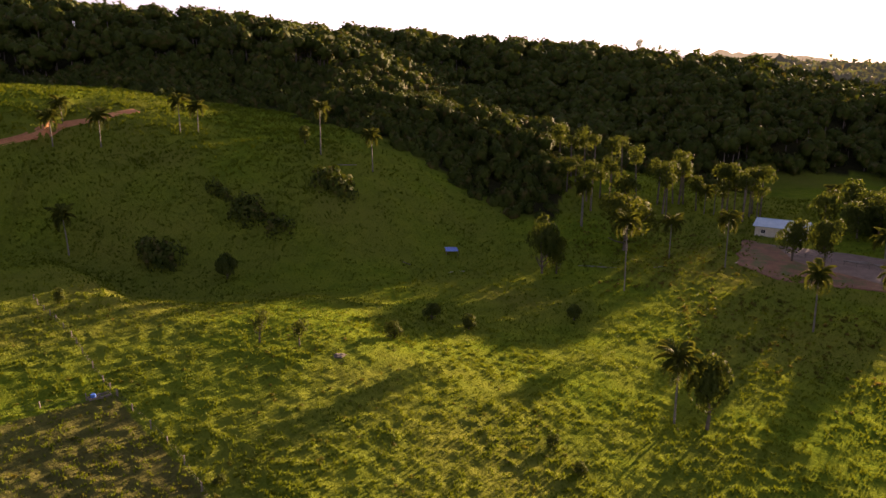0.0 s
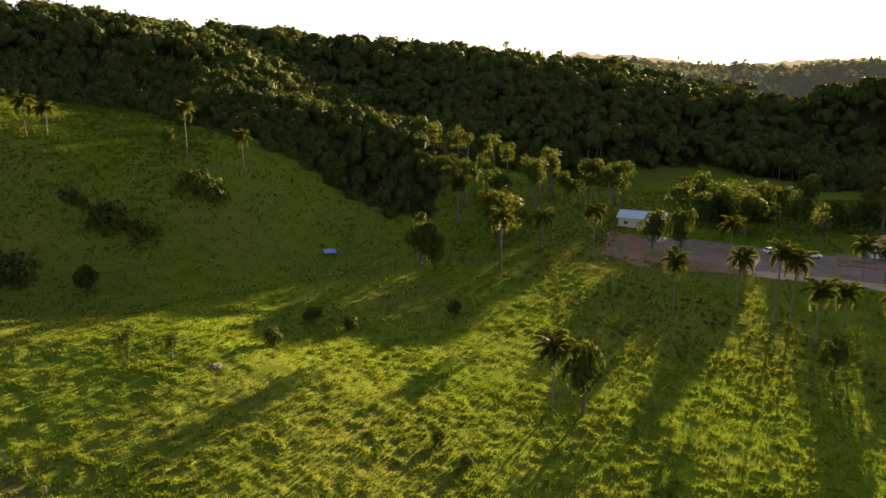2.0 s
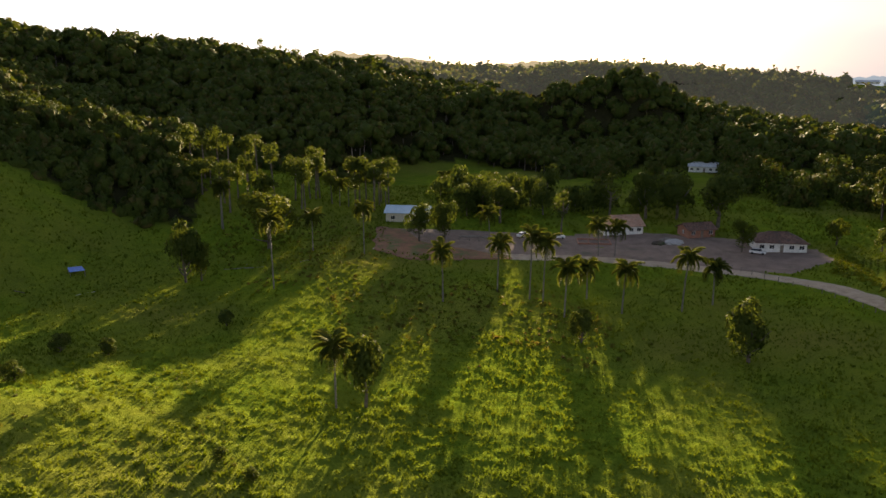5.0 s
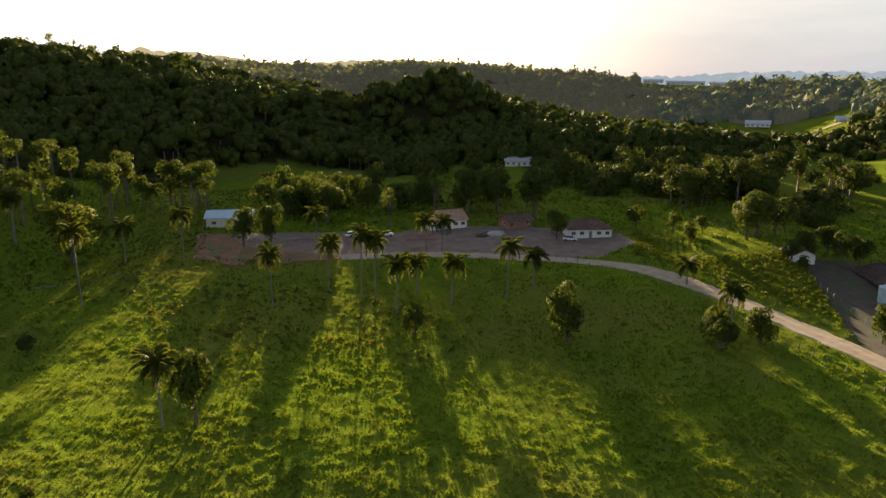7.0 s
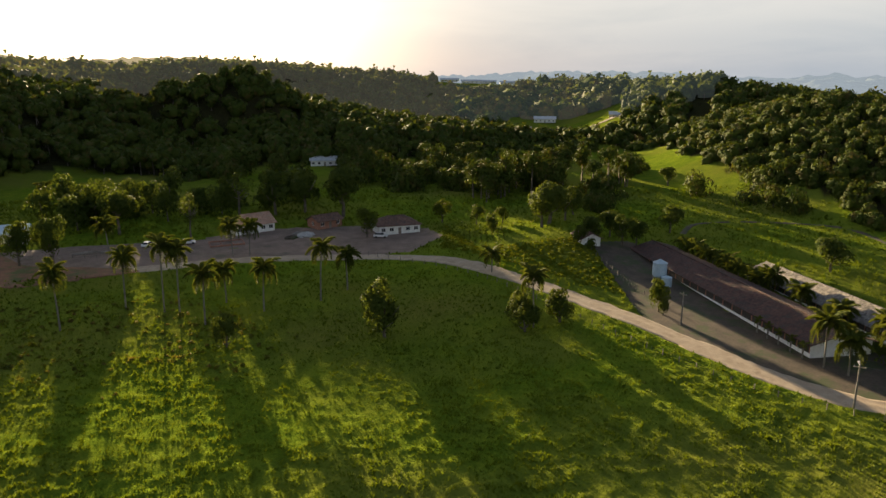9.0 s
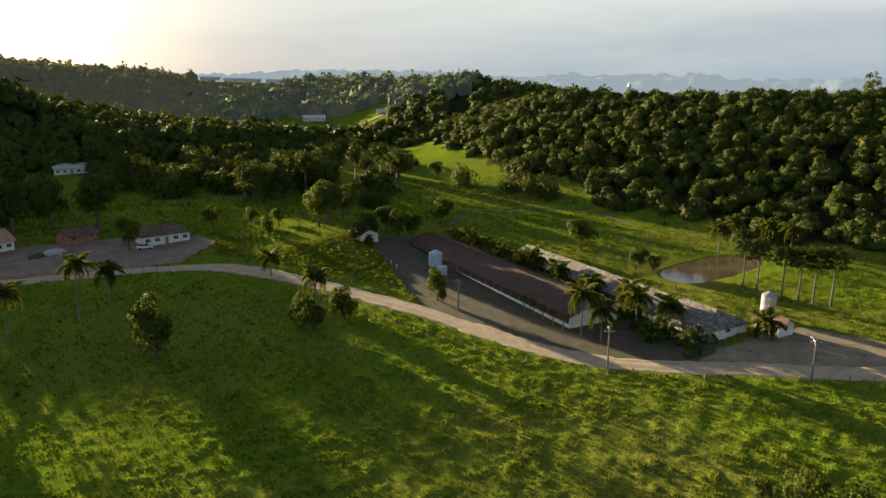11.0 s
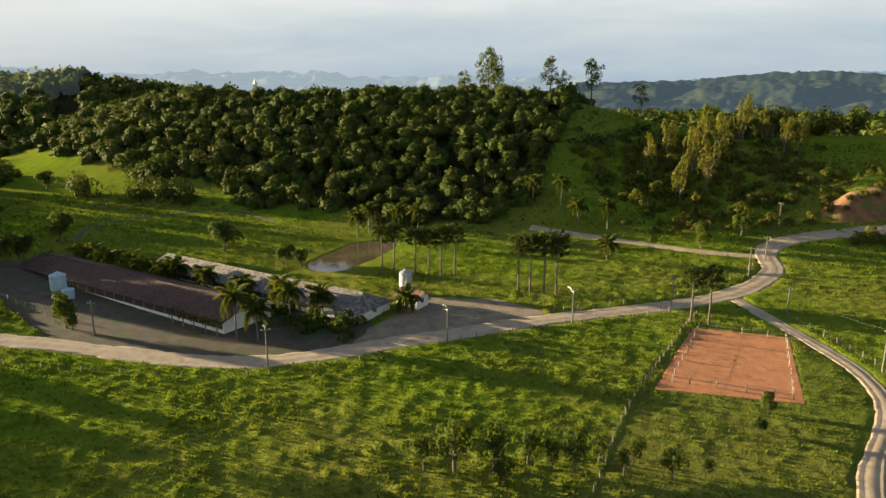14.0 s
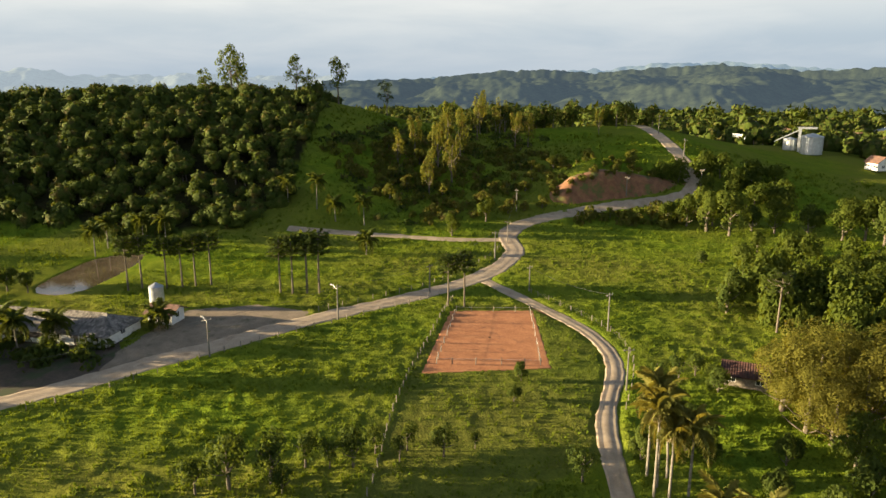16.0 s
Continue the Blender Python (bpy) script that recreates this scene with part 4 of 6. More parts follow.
RUBBER = surface("rubber", (0.015, 0.015, 0.015), (0.03, 0.03, 0.03), 3.0, 0.9)


def gable_roof(t, length, width, eave, rise, material, over=0.6, hips=(0.0, 0.0), label="", thick=0.14):
    """Two slopes (and hipped ends where hips say how far they run in), each a part."""
    x0, x1, y0, y1, m = -over, length + over, -over, width + over, width / 2
    drop = rise * over / (width / 2)
    z0, z1 = eave - drop, eave + rise
    a, b = x0 + (hips[0] if hips[0] else 0), x1 - (hips[1] if hips[1] else 0)
    for ys in (y0, y1):
        bm = bmesh.new()
        slab(bm, [(x0, ys, z0), (x1, ys, z0), (b, m, z1), (a, m, z1)] if ys == y0 else [(x1, ys, z0), (x0, ys, z0), (a, m, z1), (b, m, z1)], thick)
        part("roof_slope", bm, material, t, label)
    for x, r in ((x0, a), (x1, b)):
        if abs(r - x) > 0.01:
            bm = bmesh.new()
            slab(bm, [(x, y0, z0), (x, y1, z0), (r, m, z1)], thick)
            part("roof_hip", bm, material, t, label)
    bm = bmesh.new()
    tube(bm, [(a, m, z1 + 0.02), (b, m, z1 + 0.02)], [0.13, 0.13], 6)
    part("ridge_cap", bm, material, t)


def add_window(t, x0, x1, z0, z1, y, out, frame_material=WHITE_WALL, along="x"):
    """A window in an opening: a frame with one mullion, and dark panes set back."""
    def put(bm, u0, u1, v0, v1, z0, z1):
        box(bm, u0, u1, v0, v1, z0, z1) if along == "x" else box(bm, v0, v1, u0, u1, z0, z1)
    v0, v1 = sorted((y, y + out * 0.12))
    bm = bmesh.new()
    w, mid = 0.07, (x0 + x1) / 2
    for u0, u1, a, b in ((x0, x0 + w, z0, z1), (x1 - w, x1, z0, z1), (x0 + w, x1 - w, z0, z0 + w), (x0 + w, x1 - w, z1 - w, z1), (mid - w / 2, mid + w / 2, z0 + w, z1 - w)):
        put(bm, u0, u1, v0, v1, a, b)
    f = part("window", bm, frame_material, t)
    bm = bmesh.new()
    put(bm, x0 + w, x1 - w, (v0 + v1) / 2 - 0.01, (v0 + v1) / 2 + 0.01, z0 + w, z1 - w)
    part("pane", bm, DARK_GLASS, f)


def house(x, y, turn, length, width, eave, rise, wall, roof, label, hips=(0, 0), name="house", openings=3, category="house", group="", chimney=False):
    """A small house, its long front along local x facing local -y."""
    t = thing(name, on_ground(x, y, turn), label, category, group)
    step = length / openings
    front = []
    for k in range(openings):
        c = step * (k + 0.5)
        front.append((c - 0.45, c + 0.45, 0.0, 2.1) if k == openings // 2 else (c - 0.65, c + 0.65, 1.0, 2.1))
    for flip in (False, True):
        bm = bmesh.new()
        panel_wall(bm, length, eave, front)
        if flip:
            for v in bm.verts:
                v.co.y = width - v.co.y
        w = part("wall", bm, wall, t)
        for k, (a, b, c, d) in enumerate(front):
            yy = width - 0.06 if flip else 0.06
            if c > 0:
                add_window(w, a, b, c, d, yy, -1 if flip else 1)
            else:
                part("door", boxed((a, b, min(yy, yy + (-0.06 if flip else 0.06)), max(yy, yy + (-0.06 if flip else 0.06)), 0.02, d)), WOOD, t)
    for side in (0, 1):
        bm = bmesh.new()
        xs = (0.0, 0.2) if side == 0 else (length - 0.2, length)
        c = width / 2
        for y0, y1, z0, z1 in ((0.2, c - 0.6, 0, eave), (c + 0.6, width - 0.2, 0, eave), (c - 0.6, c + 0.6, 0, 1.0), (c - 0.6, c + 0.6, 2.1, eave)):
            box(bm, *xs, y0, y1, z0, z1)
        if not hips[side]:
            lo = [(xs[0], 0.2, eave), (xs[0], width - 0.2, eave), (xs[0], c, eave + rise * 0.93)]
            p = [bm.verts.new(v) for v in lo]
            q = [bm.verts.new((xs[1], v[1], v[2])) for v in lo]
            bm.faces.new(p)
            bm.faces.new(q[::-1])
            for i in range(3):
                bm.faces.new((p[i], q[i], q[(i + 1) % 3], p[(i + 1) % 3]))
        bmesh.ops.remove_doubles(bm, verts=bm.verts[:], dist=0.001)
        w = part("gable_wall" if not hips[side] else "end_wall", bm, wall, t)
        add_window(w, c - 0.6, c + 0.6, 1.0, 2.1, 0.06 if side == 0 else length - 0.06, 1 if side == 0 else -1, WHITE_WALL, "y")
    gable_roof(t, length, width, eave + 0.1, rise, roof, 0.6, hips)
    if chimney:
        part("chimney", boxed((length * 0.6, length * 0.6 + 0.5, width * 0.6, width * 0.6 + 0.5, eave, eave + rise + 0.8)), BRICK, t)
    return t


def barn(x, y, turn, length, width, eave, rise, roof, label, hips=(0, 0), gap=3.2):
    """A long open-sided poultry barn: low white walls, posts, netting and a tiled roof."""
    t = thing("poultry_barn", on_ground(x, y, turn), label, "barn")
    for y0, y1 in ((0.0, 0.18), (width - 0.18, width)):
        part("low_wall", boxed((0.18, length - 0.18, y0, y1, -0.2, 0.75)), WHITE_WALL, t)
    post = mesh_of(boxed((-0.09, 0.09, -0.09, 0.09, 0.75, eave)), "post", BRICK)
    n = int(length / gap)
    for k in range(n + 1):
        for yy in (0.09, width - 0.09):
            ob = part("post", post, None, t)
            ob.location = (0.3 + k * (length - 0.6) / n, yy, 0)
    for yy in (0.075, width - 0.105):
        part("netting", boxed((0.4, length - 0.4, yy, yy + 0.03, 0.75, eave - 0.15)), NETTING, t)
    for x0, x1, hip in ((0.0, 0.18, hips[0]), (length - 0.18, length, hips[1])):
        bm = bmesh.new()
        if hip:
            box(bm, x0, x1, 0, width, -0.2, eave)
        else:
            ring = [(0, -0.2), (width, -0.2), (width, eave), (width / 2, eave + rise - 0.12), (0, eave)]
            p = [bm.verts.new((x0, a, b)) for a, b in ring]
            q = [bm.verts.new((x1, a, b)) for a, b in ring]
            bm.faces.new(p)
            bm.faces.new(q[::-1])
            for i in range(5):
                bm.faces.new((p[i], q[i], q[(i + 1) % 5], p[(i + 1) % 5]))
        part("gable_wall", bm, WHITE_WALL, t)
    gable_roof(t, length, width, eave, rise, roof, 0.7, hips)
    return t


def feed_bin(x, y, radius, height, material, label, legs=True):
    """A standing feed silo: drum, cone lid, hopper and legs."""
    t = thing("feed_silo", on_ground(x, y), label, "silo")
    base = height * 0.28 if legs else 0.0
    bm = bmesh.new()
    rings = 5
    tube(bm, [(0, 0, base + (height * 0.86 - base) * k / rings) for k in range(rings + 1)], [radius * (1.0 if k % 2 else 0.985) for k in range(rings + 1)], 18)
    part("drum", bm, material, t)
    bm = bmesh.new()
    tube(bm, [(0, 0, height * 0.86), (0, 0, height * 0.97), (0, 0, height)], [radius * 1.03, radius * 0.3, radius * 0.18], 18)
    part("lid", bm, material, t)
    if legs:
        bm = bmesh.new()
        tube(bm, [(0, 0, base * 0.35), (0, 0, base)], [radius * 0.2, radius * 0.98], 18)
        part("hopper", bm, material, t)
        for k in range(4):
            a = 0.785 + k * 1.571
            bm = bmesh.new()
            tube(bm, [(radius * 0.95 * math.cos(a), radius * 0.95 * math.sin(a), -0.2), (radius * 0.95 * math.cos(a), radius * 0.95 * math.sin(a), base + 0.4)], [0.07, 0.07], 6)
            part("leg", bm, GALVANISED, t)
    return t


def power_pole(x, y, turn, h, lamp=True):
    t = thing("power_pole", on_ground(x, y, turn), "slim grey concrete power pole beside the dirt road" if not lamp else "grey concrete power pole with a street lamp", "utility pole", "power poles")
    bm = bmesh.new()
    tube(bm, [(0, 0, -0.3), (0, 0, h)], [0.17, 0.10], 8)
    part("shaft", bm, POLE_GREY, t)
    part("crossarm", boxed((-0.8, 0.8, -0.06, 0.06, h - 0.55, h - 0.43)), WOOD, t)
    for k in (-0.7, 0.0, 0.7):
        bm = bmesh.new()
        tube(bm, [(k, 0, h - 0.43), (k, 0, h - 0.25)], [0.05, 0.03], 6)
        part("insulator", bm, CONCRETE, t)
    if lamp:
        bm = bmesh.new()
        tube(bm, [(0, 0, h - 1.0), (0, -0.9, h - 0.45), (0, -1.6, h - 0.35)], [0.035, 0.035, 0.03], 6)
        arm = part("lamp_arm", bm, GALVANISED, t)
        bm = boxed((-0.14, 0.14, -2.1, -1.5, h - 0.42, h - 0.28))
        part("lamp_head", bm, CONCRETE, arm)
    return t


POST_MESH = mesh_of(boxed((-0.06, 0.06, -0.06, 0.06, -0.3, 1.3)), "post", WOOD)


def fence(line, label, step=3.0, wires=(0.45, 0.8, 1.15), post=POST_MESH, wire_material=POLE_GREY, wire=0.007, group="fences"):
    """Posts at even steps along a line, with strands between them."""
    c = spline(line, step)
    t = thing("fence", Matrix.Identity(4), label, "fence", group)
    rng = np.random.default_rng(len(c))
    z = smooth_ground(c[:, 0], c[:, 1])
    for (x, y), h in zip(c, z):
        ob = part("post", post, None, t)
        ob.matrix_basis = pose(x, y, h, rng.uniform(-4, 4), rng.uniform(-4, 4), rng.uniform(0, 90))
    for w in wires:
        bm = bmesh.new()
        tube(bm, [(x, y, h + w) for (x, y), h in zip(c, z)], [wire] * len(c), 3)
        part("wire", bm, wire_material, t)
    return t


def car(x, y, turn, material, label):
    t = thing("car", on_ground(x, y, turn), label, "car", "parked cars")
    bm = bmesh.new()
    side = [(-2.0, 0.35), (2.0, 0.35), (2.05, 0.8), (1.1, 0.95), (-1.9, 1.0), (-2.05, 0.8)]
    p = [bm.verts.new((a, -0.82, b)) for a, b in side]
    q = [bm.verts.new((a, 0.82, b)) for a, b in side]
    bm.faces.new(p)
    bm.faces.new(q[::-1])
    for i in range(len(side)):
        j = (i + 1) % len(side)
        bm.faces.new((p[i], q[i], q[j], p[j]))
    part("body", bm, material, t)
    bm = bmesh.new()
    lo = [(-1.8, -0.76, 0.98), (1.0, -0.76, 0.96), (1.0, 0.76, 0.96), (-1.8, 0.76, 0.98)]
    hi = [(-1.35, -0.6, 1.42), (0.3, -0.6, 1.44), (0.3, 0.6, 1.44), (-1.35, 0.6, 1.42)]
    p, q = [bm.verts.new(v) for v in lo], [bm.verts.new(v) for v in hi]
    for i in range(4):
        bm.faces.new((p[i], p[(i + 1) % 4], q[(i + 1) % 4], q[i]))
    bm.faces.new(p[::-1])
    bm.faces.new(q)
    part("cabin", bm, DARK_GLASS, t)
    part("roof", boxed((-1.35, 0.3, -0.6, 0.6, 1.44, 1.48)), material, t)
    for wx in (-1.25, 1.3):
        for wy in (-0.8, 0.8):
            bm = bmesh.new()
            tube(bm, [(wx, wy - 0.1, 0.32), (wx, wy + 0.1, 0.32)], [0.32, 0.32], 12)
            part("wheel", bm, RUBBER, t)
    return t


def log(x, y, turn, length, radius, label, material=BARK, name="fallen_log"):
    bm = bmesh.new()
    tube(bm, [(-length / 2, 0, radius), (0, 0.1, radius * 1.3), (length / 2, -0.1, radius)], [radius, radius * 0.85, radius * 0.6], 8)
    ob = new(name, mesh_of(bm, name, material))
    ob.matrix_basis = on_ground(x, y, turn)
    return tagged(ob, label, "log")

# ---- farm, barns and arena ----
def earth_bank(line, heights, label, seed):
    """A raw earth face cut beside the road: steep, gullied, with a crumbling top that runs back into the hill."""
    c = spline(line, 0.6)
    way = np.gradient(c, axis=0)
    way /= np.linalg.norm(way, axis=1)[:, None]
    side = np.stack([way[:, 1], -way[:, 0]], 1)
    k = np.linspace(0, 1, len(c))
    high = np.interp(k, np.linspace(0, 1, len(heights)), heights)[:, None]
    out = np.array([-0.6, 0.0, 0.8, 1.6, 2.4, 3.2, 4.0, 4.8, 5.8, 7.0, 9.0, 12.0])
    up = np.array([-0.1, 0.02, 0.14, 0.30, 0.48, 0.66, 0.82, 0.94, 1.0, 1.02, 0.98, 0.7])
    along = np.arange(len(c))[:, None] * 0.6
    gully = 1.6 * (lumps(along + 0 * out, up * 2 + 0 * along, 2.2, seed) - 0.5) + 0.7 * (lumps(along + 0 * out, up * 5 + 0 * along, 0.9, seed + 1) - 0.5)
    reach = out + gully * np.clip(up * 3, 0, 1) * np.clip((9 - out) / 4, 0, 1)
    x, y = c[:, :1] + side[:, :1] * reach, c[:, 1:] + side[:, 1:] * reach
    foot = smooth_ground(c[:, 0], c[:, 1])[:, None]
    z = np.maximum(foot + up * high, smooth_ground(x, y) - 0.5)
    z[:, -1] = smooth_ground(x[:, -1], y[:, -1]) - 0.6
    n, m = x.shape
    i, j = np.meshgrid(np.arange(n - 1), np.arange(m - 1), indexing="ij")
    faces = np.stack([i * m + j, i * m + j + 1, (i + 1) * m + j + 1, (i + 1) * m + j], -1).reshape(-1, 4)
    me = mesh_from("earth_bank", np.stack([x, y, z], -1).reshape(-1, 3), faces)
    me.materials.append(BANK_DIRT)
    tagged(new("backdrop_earth_bank", me), label, "earth bank", kind="structure")


earth_bank([(142.8, -209), (143.6, -197), (146.2, -187), (148.8, -178), (151.5, -168), (154.5, -158)], [0.5, 4.0, 7.0, 9.0, 7.5, 0.5], "raw orange-brown earth bank cut above the road", 31)
make_patch("pavement_yard_cut", [(84, 190), (88.5, 181), (88, 168), (96, 154), (101, 144.5), (86, 149), (76, 156), (74, 170)], BANK_DIRT,
           "raw red earth slope below the farm yard", "earth bank", 0.35, 1.6, 32)

AXIS = 40.7       # degrees: the long side of the poultry barns
barn(134.0, -5.0, AXIS, 70, 11.6, 2.7, 1.7, ROOF_RED, "long low poultry barn with white walls and dark red clay tiles")
barn(139.7, -19.8, AXIS, 50, 9.5, 2.5, 1.7, ROOF_GREY, "long poultry barn with weathered grey tile roof")
house(130.4, -27.8, AXIS, 11.6, 9.5, 2.35, 2.0, WHITE_WALL, ROOF_GREY, "whitewashed barn office with weathered grey tile roof", (3.5, 0), "barn_office", 3)
house(131.5, -36.0, AXIS, 5.0, 4.0, 2.3, 0.9, WHITE_WALL, ROOF_BROWN, "small white outhouse with brown tiles beside the barn", (0, 0), "outhouse", 3, "shed")
feed_bin(140.5, -33.5, 1.4, 5.4, GALVANISED, "pale galvanised feed silo behind the barn office")
feed_bin(157.4, 36.8, 1.6, 5.2, PALE_BLUE, "pale blue feed silo standing beside the red barn")
feed_bin(155.0, 34.6, 1.2, 2.4, PALE_BLUE, "squat pale blue water tank beside the feed silo", False)
house(174.5, 56.5, AXIS, 7.0, 5.0, 2.4, 1.2, WHITE_WALL, ROOF_BROWN, "small tiled shed under trees at the end of the barn", (0, 0), "shed", 3, "shed")

house(139.5, 153.0, -20, 12, 9, 2.9, 2.2, WHITE_WALL, ROOF_NEW, "unfinished house with a pale new clay roof in the yard", (4.0, 0), openings=5)
house(158.0, 138.0, -15, 8.5, 6, 2.6, 1.3, BRICK, ROOF_BROWN, "bare brick shed with brown tiles in the farm yard", (0, 0), "brick_shed", 3, "shed")
house(162.0, 118.5, -38.3, 12.5, 9, 2.9, 1.9, WHITE_WALL, ROOF_BROWN, "white farmhouse with a dark hipped tile roof", (4.2, 4.2), openings=5)
house(88.5, 195.0, -36, 13, 8, 3.2, 1.4, CREAM, ROOF_BLUE, "open farm shed with a pale blue sheet roof behind trees", (0, 0), "farm_shed", 3, "shed")
house(266.0, 236.0, -50, 14, 8, 3.0, 1.5, WHITE_WALL, ROOF_FIBRE, "white bungalow at the foot of the dark hill", (0, 0), openings=5)
car(125.5, 157.0, -30, CAR_WHITE, "white car parked in the farm yard")
car(117.5, 163.0, 20, CAR_WHITE, "white car parked behind stacked timber")
car(160.5, 117.0, -60, CAR_WHITE, "white car parked against the farmhouse")


def foundation(x, y, turn):
    t = thing("house_foundation", on_ground(x, y, turn), "low block foundation of a new building in the yard", "foundation")
    for k in range(4):
        part("wall", boxed((k * 3.0, k * 3.0 + 0.2, 0.2, 5.8, -0.1, 0.5)), BRICK, t)
    for y0 in (0.0, 5.8):
        part("wall", boxed((0.0, 9.2, y0, y0 + 0.2, -0.1, 0.5)), BRICK, t)


foundation(126.0, 148.5, -35)


def timber_stack(x, y, turn, length, count, label):
    t = thing("timber_stack", on_ground(x, y, turn), label, "timber stack", "timber stacks")
    rng = np.random.default_rng(int(x))
    plank = mesh_of(boxed((-length / 2, length / 2, -0.1, 0.1, 0, 0.09)), "plank", WOOD)
    for k in range(count):
        ob = part("plank", plank, None, t)
        ob.matrix_basis = pose(rng.uniform(-0.8, 0.8), (k % 9) * 0.24 - 1, 0.1 * (k // 9), 0, 0, rng.uniform(-7, 7))


timber_stack(108.5, 164.5, -32, 6.0, 36, "grey weathered boards stacked on bare earth")
timber_stack(103.0, 168.5, -20, 5.0, 27, "grey weathered boards stacked on bare earth")
timber_stack(151.5, 140.5, 15, 4.0, 27, "pile of pale building boards in the yard")


def rubble(x, y, size, material, label):
    rng = np.random.default_rng(int(abs(x * 7)))
    bm = bmesh.new()
    made = bmesh.ops.create_icosphere(bm, subdivisions=3, radius=1.0)
    for v in made["verts"]:
        k = 1 + 0.3 * noise.noise(v.co * 2.2) + rng.uniform(-0.05, 0.05)
        v.co = Vector((v.co.x * k * size, v.co.y * k * size * 0.8, max(-0.2, v.co.z * k * size * 0.38)))
    ob = new("earth_mound", mesh_of(bm, "earth_mound", material))
    ob.matrix_basis = on_ground(x, y)
    tagged(ob, label, "mound")


rubble(150.5, 136.5, 3.0, CONCRETE, "heap of pale gravel in the farm yard")
rubble(146.0, 138.0, 2.2, YARD_DIRT, "heap of dark earth in the farm yard")
rubble(-15.2, 95.9, 1.2, BARK, "dark rotting stump mound in the pasture")

# arena rails, pasture fences
RAIL = (1.0,)
IN_A, IN_B, IN_C, IN_D = (103.8, -80.2), (95.4, -92.0), (75.2, -75.3), (85.2, -61.8)
for a, b in ((IN_A, IN_B), (IN_C, IN_D), (IN_D, IN_A), (IN_B, IN_C)):
    fence([a, b], "white-painted wooden rails round the red arena", 3.2, RAIL, POST_MESH, WHITE_WALL, 0.014, "arena rails")
fence([(142, 112), (138.6, 82), (131.5, 60), (118.1, 34.5), (108, 13.4), (105.2, -3.1), (107.2, -21), (109.9, -36), (111.5, -60), (113.2, -80)],
      "wire fence on wooden posts along the gravel road", 3.2)
fence([(119, -58), (120, -74), (122, -88), (129.5, -107), (139, -122)], "wire fence on wooden posts across the road", 3.2)
fence([(110, -84), (106.6, -79.8), (88.5, -60.5), (81, -52.7), (73.1, -45.3), (62, -36), (48, -22)], "wire fence dividing the pastures beside the arena", 2.6)
fence([(-72.1, 118.3), (-66.9, 112.3), (-62.1, 107.1), (-55.9, 99.8), (-51.3, 93.9), (-44.4, 85.5), (-40.9, 81.7), (-33.9, 74.6), (-27.5, 67.4), (-21.4, 58.9)],
      "pale split posts and wire round the paddock", 4.6)
fence([(-41.2, 82.0), (-48.6, 78.1), (-60.1, 70.5)], "pale split posts and wire round the paddock", 4.6)
fence([(104, -100.5), (91, -99), (79, -96.5), (70, -91), (63, -83), (57, -74)], "short posts and wire along the dirt lane", 3.0)
fence([(172, 60), (160, 50), (150, 41.5), (141, 33)], "low pale posts along the barn lane", 3.0, (0.4, 0.9))
fence([(88, 175), (96, 168), (104, 161), (110, 157)], "rough timber rails at the edge of the yard", 2.5, (0.5, 1.0), POST_MESH, WOOD, 0.05)

for x, y, turn, h, lamp in ((131.4, 26, 60, 6.5, False), (108, -3, 95, 7.0, True), (109.5, -33.4, 95, 7.0, True), (112.6, -58.8, 95, 7.0, True), (116.8, -83, 100, 6.5, False),
                            (130.5, -113, 40, 7.5, False), (141.5, -127, 40, 6.5, False), (158.9, -146, 10, 7.0, False), (147.5, -184, 10, 7.0, True), (136.1, -208, 10, 7.5, True),
                            (87, 222, 20, 9.0, True), (156, -226, 40, 7.5, True), (183.5, -247, 40, 7.5, True), (105.2, -101, 90, 6.0, False), (79.4, -96.3, 90, 7.5, False), (61, -79, 60, 7.0, False)):
    power_pole(x, y, turn, h, lamp)


def cable(a, b, sag, label):
    bm = bmesh.new()
    za, zb = ground_at(a[0], a[1]) + a[2], ground_at(b[0], b[1]) + b[2]
    pts = [(a[0] + (b[0] - a[0]) * k / 10, a[1] + (b[1] - a[1]) * k / 10, za + (zb - za) * k / 10 - sag * 4 * (k / 10) * (1 - k / 10)) for k in range(11)]
    tube(bm, pts, [0.02] * 11, 4)
    tagged(new("power_cable", mesh_of(bm, "power_cable", DARK_PAINT)), label, "cable", "power cables")


POLE_LINE = [(108, -3, 6.7), (109.5, -33.4, 6.7), (112.6, -58.8, 6.7), (116.8, -83, 6.2), (130.5, -113, 7.2), (141.5, -127, 6.2), (158.9, -146, 6.7)]
for a, b in zip(POLE_LINE, POLE_LINE[1:]):
    cable(a, b, 0.5, "thin dark cable sagging between power poles")
cable((116.8, -83, 6.2), (105.2, -101, 5.7), 0.5, "thin dark cable sagging between power poles")
cable((105.2, -101, 5.7), (79.4, -96.3, 7.2), 0.9, "thin dark cable sagging between power poles")

